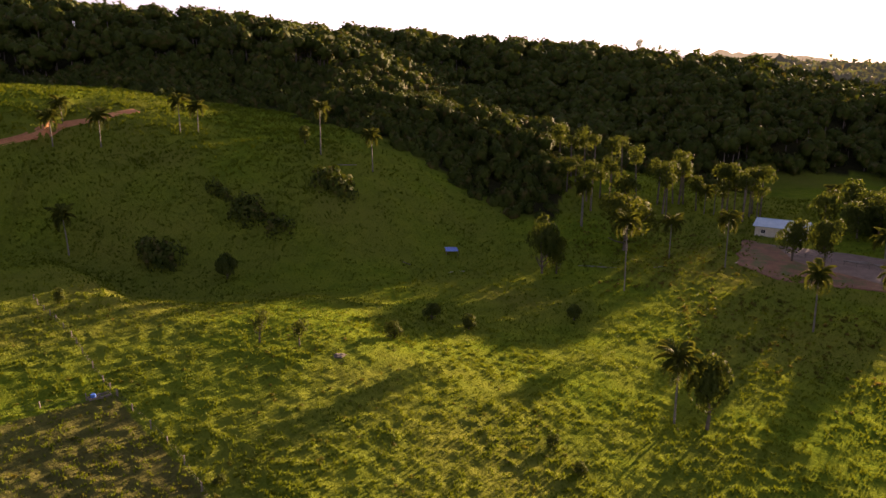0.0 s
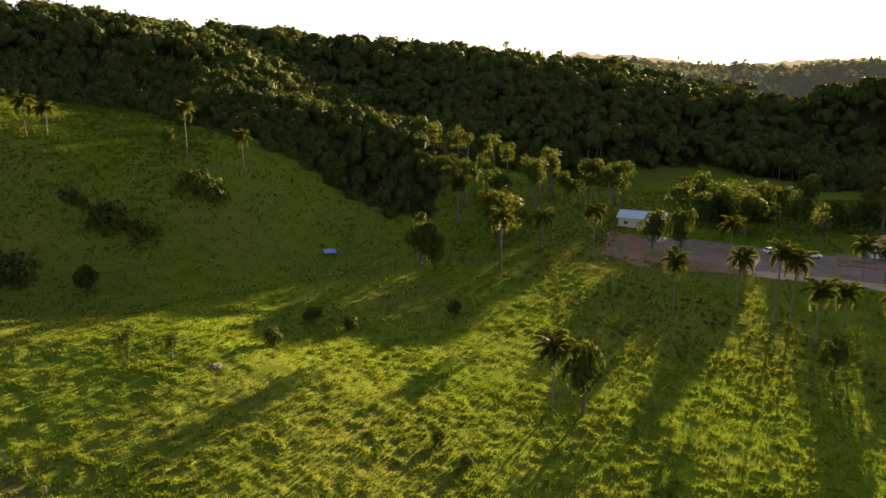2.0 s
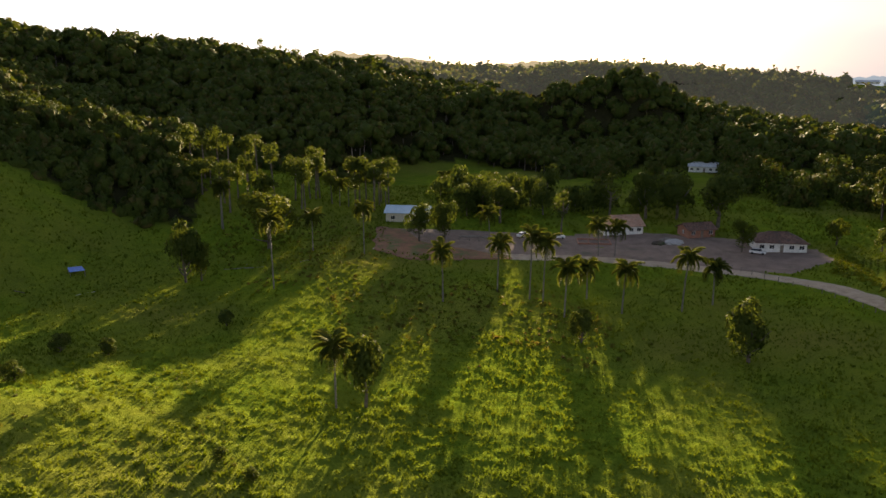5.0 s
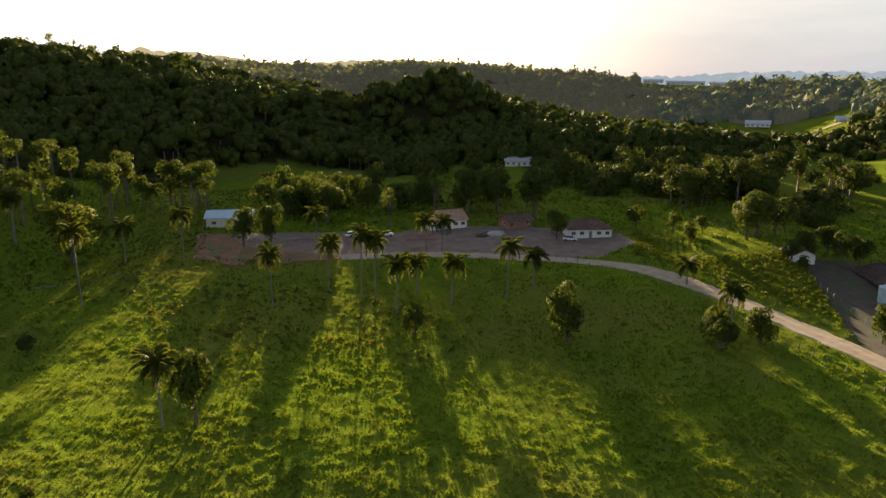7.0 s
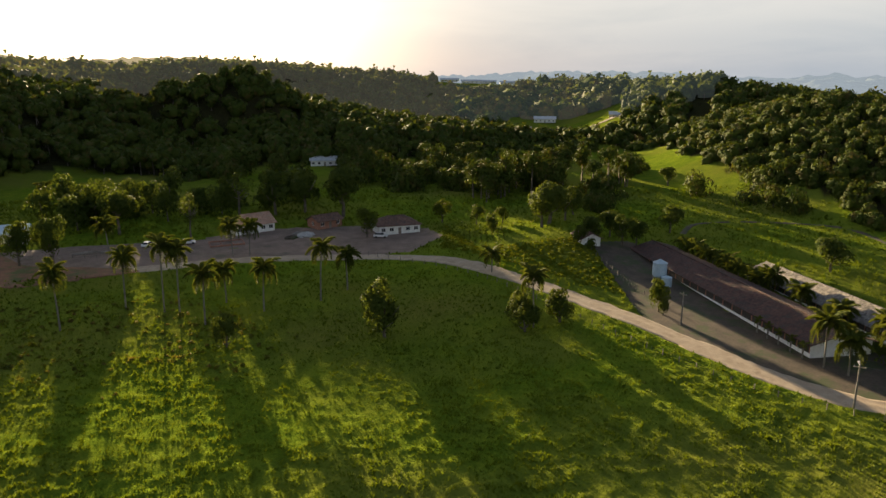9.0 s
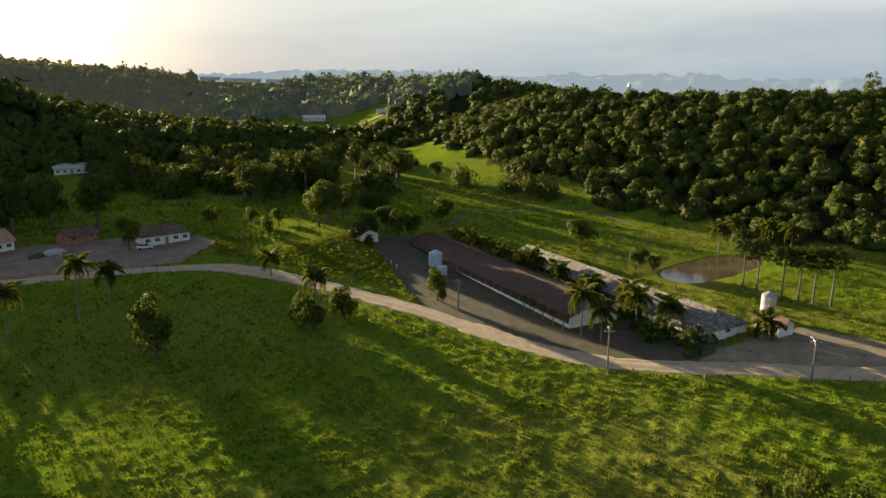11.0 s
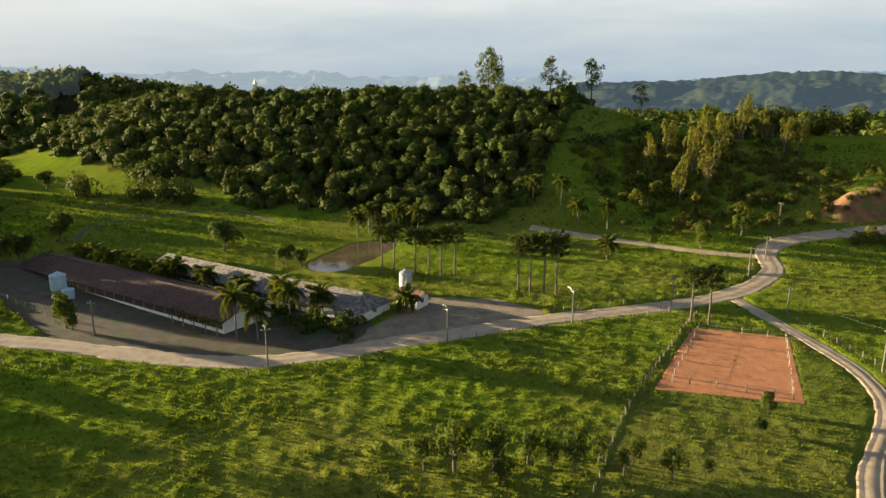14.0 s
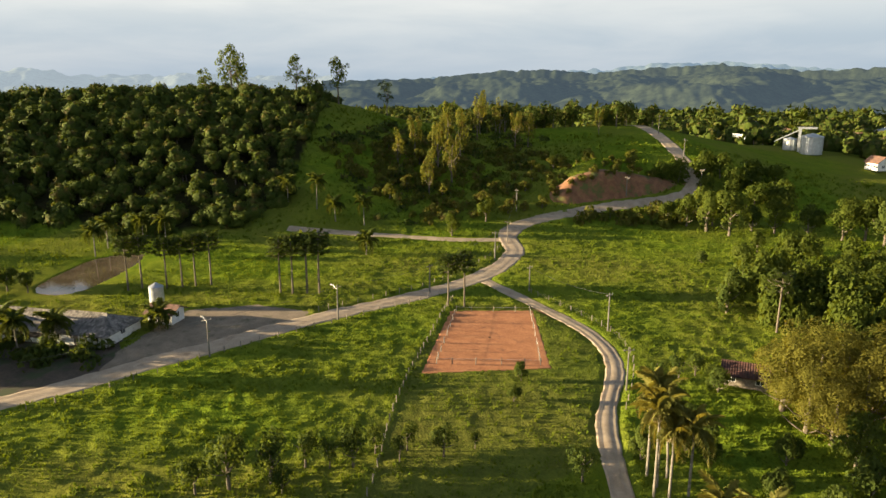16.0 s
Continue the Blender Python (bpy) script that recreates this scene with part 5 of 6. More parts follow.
# ---- pasture clutter ----
log(2.0, 163.0, 25, 7.0, 0.16, "bleached fallen trunk lying in shade", CONCRETE)
log(0.2, 160.0, 60, 6.0, 0.13, "bleached fallen trunk lying in shade", CONCRETE)
log(-10.0, 166.0, -50, 7.0, 0.14, "bare fallen branch in the dark gully", BARK)
log(-29.0, 199.0, 8, 9.0, 0.2, "pale fallen palm trunk at the edge of the woods", PALM_BARK)
log(38.0, 166.5, -12, 9.5, 0.2, "grey felled trunk lying on the slope below the knoll", PALM_BARK)
log(42.5, 169.5, 8, 7.0, 0.17, "grey felled trunk lying on the slope below the knoll", PALM_BARK)
log(54.0, 166.0, 15, 6.0, 0.16, "grey felled trunk lying on the slope below the knoll", PALM_BARK)
log(-47.0, 83.8, 35, 2.2, 0.09, "short pale pole lying in the paddock", CONCRETE)


def water_trough(x, y, turn):
    t = thing("water_trough", on_ground(x, y, turn), "timber cattle trough holding a blue drum", "trough")
    part("base", boxed((-1.3, 1.3, -0.5, 0.5, -0.1, 0.12)), WOOD, t)
    for y0 in (-0.5, 0.42):
        part("side_board", boxed((-1.3, 1.3, y0, y0 + 0.08, 0.12, 0.5)), WOOD, t)
    for x0 in (-1.3, 1.22):
        part("end_board", boxed((x0, x0 + 0.08, -0.42, 0.42, 0.12, 0.5)), WOOD, t)
    bm = bmesh.new()
    tube(bm, [(-0.7, 0, 0.12), (-0.7, 0, 0.5), (-0.7, 0, 0.85)], [0.3, 0.33, 0.3], 12)
    part("drum", bm, TARP_BLUE, t, "blue plastic drum")


water_trough(-43.2, 81.7, 40)
bm = bmesh.new()
slab(bm, [(-1.6, -1.2, 1.3), (1.6, -1.2, 1.2), (1.5, 1.2, 1.7), (-1.5, 1.2, 1.8)], 0.05)
shelter = thing("tarp_shelter", on_ground(2.2, 174.5, 10), "bright blue tarpaulin stretched on poles below the woods", "shelter")
part("tarpaulin", bm, TARP_BLUE, shelter)
for px_, py_ in ((-1.5, -1.1), (1.5, -1.1), (1.4, 1.1), (-1.4, 1.1)):
    part("pole", boxed((px_ - 0.05, px_ + 0.05, py_ - 0.05, py_ + 0.05, -0.2, 1.25 if py_ < 0 else 1.68)), WOOD, shelter)

# ---- palms ----
for x, y, h in ((39.9, 148.2, 17.0), (57.5, 173.2, 10.6), (68.1, 163.9, 13.4), (68.2, 122.3, 12.3), (99.5, 153.0, 11.5), (81.7, 122.2, 11.8), (84.5, 114.2, 15.0),
                (83.9, 101.9, 11.2), (94.9, 108.3, 8.1), (95.4, 98.3, 10.3), (106.5, 93.2, 12.7), (115.1, 93.0, 8.8), (121.7, 135.3, 9.4), (125.5, 133.2, 9.0),
                (140.2, 70.7, 5.6), (126.0, 225.1, 9.7), (39.7, 198.1, 13.1), (83.7, 221.7, 8.5), (86.1, 111.7, 13.8), (113.8, 48.6, 11.0), (31.0, 86.1, 10.5)):
    plant_palm(x, y, h, "slender feathery palm with drooping fronds in the pasture", "pasture palms")
for x, y, h in ((-101.2, 183.4, 8.9), (-104.8, 196.3, 6.0), (-89.9, 185.9, 9.2), (-74.2, 200.7, 10.3), (-70.3, 204.2, 8.4), (-35.3, 204.0, 14.5), (-20.0, 200.0, 11.5),
                (39.9, 197.5, 13.5), (-85.1, 155.2, 10.5)):
    plant_palm(x, y, h, "slender palm standing on the grassy hillside", "hillside palms")
for x, y, h in ((192.8, -32.1, 7.7), (199.7, -36.6, 8.4), (203.3, -46.5, 6.6), (198.0, -51.1, 7.2), (199.3, -88.4, 7.7), (191.1, -94.0, 9.9), (182.0, -95.4, 6.7),
                (175.4, -101.2, 8.1), (154.0, -89.3, 5.3)):
    plant_palm(x, y, h, "slim palm at the foot of the wooded hill", "hill foot palms")
for x, y, h in ((123.0, 1.6, 9.0), (121.5, -2.0, 6.5), (130.7, -8.3, 6.9), (129.7, -14.0, 5.9), (137.9, -6.4, 6.0), (146.0, 0.0, 4.6),
                (154, 7.5, 4.6), (162, 14, 4.8), (128.5, -30.5, 4.0)):
    plant_palm(x, y, h, "leafy garden palm planted beside the poultry barns", "barn palms")
for k in range(16):
    plant_palm(161.8 + 1.55 * k + 0.7 * math.sin(k * 3), 15.6 + 1.42 * k + 0.7 * math.cos(k * 5), 3.6 + 0.5 * math.sin(k * 2.1), "low bushy palm in the row between the barns", "row of low palms", FRONDS, 12, "palm_tree", 1.0)
for k in range(5):
    plant_palm(125.4 + 2.4 * k, 4.9 + 2.06 * k, 2.6, "young palm planted along the barn's white wall", "young palms", FRONDS, 7, "palm_tree", 0.42)
for k, (x, y, h) in enumerate(((44.4, -62.3, 12.0), (42.3, -61.3, 12.6), (41.3, -59.5, 11.5), (40.1, -60.6, 9.2), (39.0, -62.5, 9.6), (42.8, -63.9, 9.0), (31.5, -56.5, 6.5), (28.5, -58.5, 6.0))):
    plant_palm(x, y, h, "tall royal palm with pale trunk and golden fronds", "royal palms", ROYAL_FRONDS, 13, "palm_tree", 1.15, k in (2, 3, 4))

# ---- single trees ----
for x, y, h in ((156.3, -31.6, 12.3), (155.7, -34.4, 12.4), (152.7, -38.7, 11.8), (151.4, -41.6, 12.0), (151.1, -44.4, 12.3), (150.2, -47.5, 12.5), (134.9, -57.1, 12.7),
                (133.0, -59.0, 13.3), (131.3, -61.5, 13.7), (129.3, -63.4, 13.9), (106.7, -80.3, 11.2), (105.5, -83.5, 11.5), (60.3, -119.7, 12.1)):
    plant("araucaria", x, y, h, "araucaria_tree", "slim umbrella-topped araucaria with a bare trunk", "tree", "araucarias", 1.15)
for kind, x, y, h, wide in (("bright", 48.0, 180.2, 16.0, 1.3), ("round", 90.9, 162.3, 12.7, 0.8), ("round", 86.5, 168.6, 11.3, 0.8), ("tall", 121.7, 191.6, 14.0, 0.8), ("round", 120.9, 180.2, 14.0, 1.0),
                            ("tall", 129.4, 160.3, 13.5, 0.7), ("tall", 161.0, 174.6, 14.6, 0.9), ("round", 165.8, 163.0, 16.0, 1.0), ("round", 173.8, 157.4, 15.5, 1.0),
                            ("round", 175.7, 142.9, 17.5, 1.1), ("bright", 158.5, 120.4, 8.9, 1.0), ("bright", 185.7, 111.4, 7.5, 1.1), ("round", 186.8, 99.8, 6.5, 1.1), ("round", 190.0, 92.5, 5.5, 1.2)):
    plant(kind, x, y, h, "tree", "leafy broad tree beside the farm yard, rim-lit by low sun", "tree", "farmyard trees", wide)
for kind, x, y, h, wide in (("round", 191.2, 77.9, 13.5, 1.4), ("round", 202.3, 77.0, 10.5, 1.0), ("bush", 173.2, 87.5, 6.1, 1.0), ("round", 184.0, 77.1, 12.5, 1.0), ("round", 215.8, 79.5, 9.7, 1.1),
                            ("round", 204.9, 45.9, 8.4, 1.1), ("round", 180.0, 52.3, 8.6, 1.1), ("round", 176.0, 59.0, 7.4, 1.1), ("bush", 171.5, 61.5, 5.4, 1.1), ("round", 185.5, 57.5, 8.0, 1.0), ("bush", 168.5, 57.0, 3.6, 1.2), ("round", 182.9, 49.4, 7.2, 1.0), ("round", 185.5, 3.7, 8.8, 1.2), ("bright", 136.4, 31.5, 7.0, 0.9),
                            ("round", 170.7, -10.7, 5.8, 1.0), ("round", 167.9, -14.1, 4.9, 1.0), ("round", 260.1, 21.9, 5.3, 1.3), ("round", 299.1, 69.3, 8.3, 1.2), ("bush", 134.8, 30.2, 4.0, 0.7)):
    plant(kind, x, y, h, "tree", "round-crowned dark green tree by the barns and fields", "tree", "field trees", wide)
for kind, x, y, h, wide in (("bush", 78.7, 90.6, 6.9, 0.8), ("bush", 96.4, 69.8, 11.5, 0.85), ("bush", 114.4, 51.6, 7.0, 1.1), ("bush", 118.6, 45.4, 7.0, 1.1), ("bush", 111.0, 49.0, 6.0, 1.1), ("round", 34.8, 84.6, 11.5, 0.72), ("bush", 25.6, 130.0, 3.5, 1.3)):
    plant(kind, x, y, h, "tree", "dense bushy tree standing alone in the pasture", "tree", "pasture trees", wide)
for kind, x, y, h, wide in (("thin", -27.4, 99.0, 5.3, 0.9), ("thin", -21.3, 98.2, 4.8, 0.9), ("bush", -7.7, 107.1, 3.4, 1.3), ("bush", -2.0, 122.7, 3.6, 1.4), ("bush", 4.6, 118.6, 3.2, 1.4), ("bush", 23.7, 161.8, 15.0, 0.6),
                            ("bright", 27.1, 161.8, 9.5, 0.7), ("bush", -48.6, 152.5, 6.5, 1.1), ("bush", -41.3, 212.0, 5.7, 1.0), ("bush", 13.5, 77.4, 2.1, 1.0), ("bush", 15.9, 72.1, 1.9, 1.4),
                            ("bush", -22.7, 64.0, 1.3, 1.6), ("bush", -66.1, 115.6, 3.3, 1.0)):
    plant(kind, x, y, h, "shrub" if h < 5 else "tree", "dark scrubby growth scattered over the pasture", "shrub" if h < 5 else "tree", "pasture scrub", wide)
for x, y, h in ((71.5, -19.0, 5.3), (70.0, -22.3, 7.6), (68.5, -26.6, 6.6), (69.3, -31.2, 5.3), (65.9, -35.7, 6.0), (66.8, -39.3, 4.0), (65.6, -43.1, 4.0), (61.8, -45.9, 4.6), (47.8, -55.2, 5.0),
                (61.0, -50.2, 2.4), (65.8, -26.7, 4.0), (67.5, -33.5, 4.2), (64.0, -41.0, 3.4)):
    plant("thin", x, y, h, "small_tree", "small sparse orchard tree with thin twiggy crown", "tree", "orchard trees", 1.0)
for kind, x, y, h, wide in (("bush", 71.7, -122.0, 9.6, 0.9), ("bush", 96.6, -150.7, 3.5, 1.3), ("thin", 58.3, -87.9, 4.7, 1.0), ("thin", 58.0, -91.7, 4.2, 1.0), ("thin", 60.4, -85.9, 3.6, 1.0), ("bush", 52.5, -89.2, 4.6, 1.1),
                            ("bush", 41.6, -70.1, 5.6, 0.8), ("bush", 36.0, -77.6, 4.4, 1.0), ("bright", 30.1, -81.6, 8.1, 1.0), ("bush", 45.0, -70.5, 4.5, 0.8), ("bush", 47.0, -64.5, 5.0, 0.9),
                            ("bush", 33.0, -70.0, 4.0, 1.1), ("bush", 26.5, -70.0, 5.0, 1.2), ("bush", 49.5, -78.0, 3.0, 1.2), ("bush", 72.5, -68.5, 3.4, 0.9), ("bush", 68.0, -63.0, 2.6, 1.0)):
    plant(kind, x, y, h, "tree", "leafy garden tree beside the dirt lane", "tree", "lane trees", wide)
for x, y, h in ((43.7, -90.5, 10.9), (40.5, -92.0, 13.8), (37.9, -95.8, 13.3), (35.6, -99.8, 13.4), (46.0, -97.7, 10.3), (33.5, -92.5, 12.0), (30.0, -97.0, 14.0), (38.5, -87.0, 10.5), (35.0, -86.5, 9.0), (42.0, -101.0, 12.0), (26.0, -92.0, 12.0)):
    plant("bamboo", x, y, h, "bamboo_clump", "tall feathery olive-green bamboo clump", "bamboo", "bamboo grove", 1.1)
for x, y, h in ((127.4, -178.7, 7.6), (122.4, -181.6, 10.2), (116.3, -182.6, 14.0), (109.7, -183.8, 14.0), (108.6, -193.6, 8.3), (103.5, -197.0, 10.7), (96.9, -203.6, 9.8), (88.7, -206.8, 12.8),
                (85.0, -212.1, 13.6), (78.8, -209.7, 13.2), (134.7, -174.5, 4.3), (139.1, -166.6, 4.0), (94.7, -172.8, 6.0), (155.2, -118.1, 6.9), (158.0, -132.9, 8.0), (118, -188, 11), (72, -205, 12), (66, -198, 11)):
    plant("bright" if int(x) % 3 else "bush", x, y, h, "tree", "leafy tree in the belt below the road", "tree", "roadside trees", 0.95)
for x, y, h in ((202.9, -131.0, 11.5), (209.2, -142.3, 12.9), (194.8, -141.9, 17.0), (185.5, -141.0, 15.0), (199.6, -155.4, 16.0), (219.1, -179.1, 16.0), (218.2, -190.2, 14.0), (201.1, -183.1, 12.1),
                (198.5, -187.5, 11.0), (182.7, -129.7, 12.5), (196.6, -225.2, 9.1), (213, -160, 14), (226, -186, 15)):
    plant("slim", x, y, h * 1.2, "slim_tree", "slender light-green tree on the grazed hillside", "tree", "hillside trees", 0.5)
for x, y, h in ((296, -109, 25.0), (281, -131, 20.0), (283, -138, 14.0), (272, -146, 20.0), (262, -164, 15.0), (303, -100, 15.0), (300, -113, 20), (135, 500, 22), (150, 505, 19), (215, 490, 17), (160, 498, 18)):
    plant("tall", x, y, h, "tall_tree", "tall open-crowned tree standing out on the ridge", "tree", "ridge trees", 0.62)
for x, y, h in ((200.4, -114.9, 4.6), (185.9, -116.7, 5.4), (188.4, -124.8, 5.3), (166.9, -140.2, 5.3), (158.9, -142.6, 5.1), (157.2, -148.1, 3.5), (155.7, -154.0, 4.4), (216.7, -136.3, 5.9),
                (175.3, -178.2, 4.9), (171.2, -191.0, 4.9), (163.6, -206.5, 5.0), (221.5, -116.0, 3.7), (165.9, -117.8, 4.1), (196, -124, 5), (203, -140, 6), (190, -136, 6), (208, -128, 5),
                (180, -133, 4.5), (173, -150, 4), (168, -158, 4), (180, -172, 4), (164, -166, 3.5)):
    plant("scrub", x, y, h, "shrub", "bushy scrub on the grazed hillside", "shrub", "hillside scrub", 1.35)

house(50.5, -99.0, 30, 6.0, 4.5, 2.3, 1.0, WOOD, ROOF_RED, "old wooden shed with rusty red roof under bamboo", (0, 0), "shed", 3, "shed")

for k in range(15):
    crest = plant("scrub", 148.6 + 0.62 * k + 1.2 * math.sin(k * 2.3), -203 + 2.9 * k, 2.2 + 1.2 * math.sin(k * 1.9) ** 2, "shrub", "sunlit scrub overhanging the top of the earth bank", "shrub", "earth bank scrub", 1.3)
    crest.location.z += min(4.5, 0.5 + 1.1 * min(k, 14 - k))
for k in range(26):
    a = k * 2.399
    plant("scrub", 162 + 6.0 * math.cos(a) * (0.6 + 0.4 * math.sin(k)), -184 + 20 * math.sin(a), 1.6 + 1.2 * (0.5 + 0.5 * math.sin(k * 1.7)), "shrub", "low scrub growing round the earth bank", "shrub", "earth bank scrub", 1.4)

# ---- far land: town, far farms, hills on the horizon ----
feed_bin(149.2, -306.7, 4.4, 8.8, GALVANISED, "big corrugated steel grain silo at the edge of town", False)
feed_bin(160.0, -309.0, 2.8, 5.6, GALVANISED, "smaller grey grain silo beside the big one", False)


def conveyor(x, y, turn):
    t = thing("grain_conveyor", on_ground(x, y, turn), "pale steel grain elevator with sloping conveyor beside the silo", "elevator")
    part("tower", boxed((-0.5, 0.5, -0.5, 0.5, -0.2, 10.6)), GALVANISED, t)
    part("head", boxed((-0.8, 6.6, -0.6, 0.6, 9.9, 10.7)), GALVANISED, t)
    bm = bmesh.new()
    tube(bm, [(-10.0, 0, 4.0), (-0.5, 0, 9.2)], [0.28, 0.28], 6)
    part("conveyor", bm, GALVANISED, t)


conveyor(155.2, -307.5, -150)
for x, y, turn, l, w, wall, roof in ((354, -585, 160, 22, 11, WHITE_WALL, ROOF_RED), (258, -631, 155, 44, 16, WHITE_WALL, ROOF_FIBRE), (291, -472, 150, 26, 9, WHITE_WALL, ROOF_FIBRE), (402, -820, 155, 30, 12, WHITE_WALL, ROOF_FIBRE), (372, -760, 150, 18, 10, WHITE_WALL, ROOF_RED), (123.9, -299.4, 150, 7, 5, WHITE_WALL, ROOF_BROWN), (290, -473, 150, 22, 11, CREAM, ROOF_FIBRE),
                                     (274, -476, 140, 12, 9, CREAM, ROOF_BROWN), (262, -640, 150, 40, 18, WHITE_WALL, ROOF_FIBRE), (275, -607, 160, 14, 9, WHITE_WALL, ROOF_RED),
                                     (235, -590, 150, 30, 16, WHITE_WALL, ROOF_FIBRE), (250, -560, 165, 12, 8, WHITE_WALL, ROOF_BROWN), (320, -620, 140, 14, 9, WHITE_WALL, ROOF_RED),
                                     (300, -560, 150, 14, 9, CREAM, ROOF_BROWN), (215, -540, 150, 16, 10, WHITE_WALL, ROOF_RED), (340, -700, 150, 22, 10, WHITE_WALL, ROOF_FIBRE)):
    house(x, y, turn, l, w, 3.2, 2.0, wall, roof, "small pale town house among trees" if l < 20 else "long pale town building with a low roof", (0, 0), "house" if l < 20 else "warehouse", 5, "house" if l < 20 else "warehouse", "town buildings")
for x, y, l in ((748, 452, 22), (765, 432, 26), (779, 412, 18), (790, 392, 20), (800, 372, 16)):
    house(x, y, -62, l, 9, 2.8, 1.5, WHITE_WALL, ROOF_FIBRE, "long white farm building on the far ridge", (0, 0), "farm_building", 5, "farm building", "far farm buildings")
house(560, 245, -66, 18, 9, 3.2, 1.8, WHITE_WALL, ROOF_FIBRE, "white farmhouse across the valley", (0, 0), openings=5)
house(545, 175, -72, 34, 12, 3.0, 2.0, CREAM, ROOF_FIBRE, "long low barn across the valley", (0, 0), "farm_building", 5, "farm building")
make_road("road_far", [(560, 150), (520, 190), (490, 205), (505, 222), (520, 232), (532, 238)], 5.0, DIRT_ROAD, "pale winding dirt road across the valley", 15, 0.4)


def church(x, y, turn):
    t = thing("church", on_ground(x, y, turn, 0.0, 0.62), "white hilltop church with a pointed bell tower", "church")
    bm = bmesh.new()
    panel_wall(bm, 16, 6, [(2 + 4 * k, 3 + 4 * k, 2, 4.5) for k in range(4)], 0.3)
    box(bm, 0, 0.3, 0.3, 9, 0, 6)
    box(bm, 15.7, 16, 0.3, 9, 0, 6)
    box(bm, 0.3, 15.7, 8.7, 9, 0, 6)
    part("wall", bm, WHITE_WALL, t)
    gable_roof(t, 16, 9, 6.1, 2.4, ROOF_FIBRE, 0.4)
    part("tower", boxed((-3.2, -0.05, 3, 6.2, -0.3, 14)), WHITE_WALL, t)
    bm = bmesh.new()
    tube(bm, [(-1.6, 4.6, 14), (-1.6, 4.6, 19)], [2.2, 0.08], 4)
    part("spire", bm, ROOF_FIBRE, t)


church(392, -14, -95)
house(380, -36, -100, 16, 8, 4.0, 2.0, WHITE_WALL, ROOF_FIBRE, "white building beside the hilltop church", (0, 0), "hall", 5, "hall")


def hazy_hill(name, a0, a1, dist, depth, profile, colour, haze, seed, label):
    """A far wooded range: a slope from the plain up to a crest with treetops on it; haze is a glow added to it."""
    bearing = np.radians(np.arange(a0, a1, 0.16))
    rows = np.linspace(0, 1, 90 if dist < 1000 else 30)
    a, s = np.meshgrid(bearing, rows)
    d = dist + depth * s
    x, y = d * np.sin(a), d * np.cos(a)
    top = np.interp(np.degrees(a), [p[0] for p in profile], [p[1] for p in profile])
    crest = EYE_Z + (dist + depth) * np.tan(np.radians(top))
    spur = 0.78 + 0.34 * (0.5 + 0.5 * wave(x, y, dist * 0.045, seed)) * np.sin(math.pi * s)
    z = -15 + (crest + 15) * np.clip(s, 0, 1) ** 0.75 * np.where(s > 0.97, 1.0, spur)
    z = z + (lumps(x, y, dist * 0.009, seed) - 0.3) * dist * 0.006 + (lumps(x, y, dist * 0.018, seed + 3) - 0.5) * dist * 0.004 + (lumps(x, y, dist * 0.07, seed + 5) - 0.5) * dist * 0.035 * np.sin(math.pi * np.clip(s, 0, 1))
    n, m = x.shape
    i, j = np.meshgrid(np.arange(n - 1), np.arange(m - 1), indexing="ij")
    faces = np.stack([i * m + j, i * m + j + 1, (i + 1) * m + j + 1, (i + 1) * m + j], -1).reshape(-1, 4)[:, ::-1]
    me = mesh_from(name, np.stack([x, y, z], -1).reshape(-1, 3), faces)
    mat = bpy.data.materials.new(name)
    mat.use_nodes = True
    k = Nodes(mat.node_tree)
    co = k.add("ShaderNodeNewGeometry").outputs["Position"]
    f = k.add("ShaderNodeTexNoise", Vector=co, Scale=40.0 / dist, Detail=8.0, Roughness=0.75).outputs[0]
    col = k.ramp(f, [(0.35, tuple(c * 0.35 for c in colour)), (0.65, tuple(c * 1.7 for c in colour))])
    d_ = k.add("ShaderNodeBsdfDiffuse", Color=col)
    # haze in front of the range, painted on as an even emission
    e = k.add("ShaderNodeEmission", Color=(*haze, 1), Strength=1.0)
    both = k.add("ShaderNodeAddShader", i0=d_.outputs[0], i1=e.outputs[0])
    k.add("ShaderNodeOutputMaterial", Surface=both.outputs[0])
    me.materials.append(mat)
    tagged(new(name, me), label, "hills", kind="structure")


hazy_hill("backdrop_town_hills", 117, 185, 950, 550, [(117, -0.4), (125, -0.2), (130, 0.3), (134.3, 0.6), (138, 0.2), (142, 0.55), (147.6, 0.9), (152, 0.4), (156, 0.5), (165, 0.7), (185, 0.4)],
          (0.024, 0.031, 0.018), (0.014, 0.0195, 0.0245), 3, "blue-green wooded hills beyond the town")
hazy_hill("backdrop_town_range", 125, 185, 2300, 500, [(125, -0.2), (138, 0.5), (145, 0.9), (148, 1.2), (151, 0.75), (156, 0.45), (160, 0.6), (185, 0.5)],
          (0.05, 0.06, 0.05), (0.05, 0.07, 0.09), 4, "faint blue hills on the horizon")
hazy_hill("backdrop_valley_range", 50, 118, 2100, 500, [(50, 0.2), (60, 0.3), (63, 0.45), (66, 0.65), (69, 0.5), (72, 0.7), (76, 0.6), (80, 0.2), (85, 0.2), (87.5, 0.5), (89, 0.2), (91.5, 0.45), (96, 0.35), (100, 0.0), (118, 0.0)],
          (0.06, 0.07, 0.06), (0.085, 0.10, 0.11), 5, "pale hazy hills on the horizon")
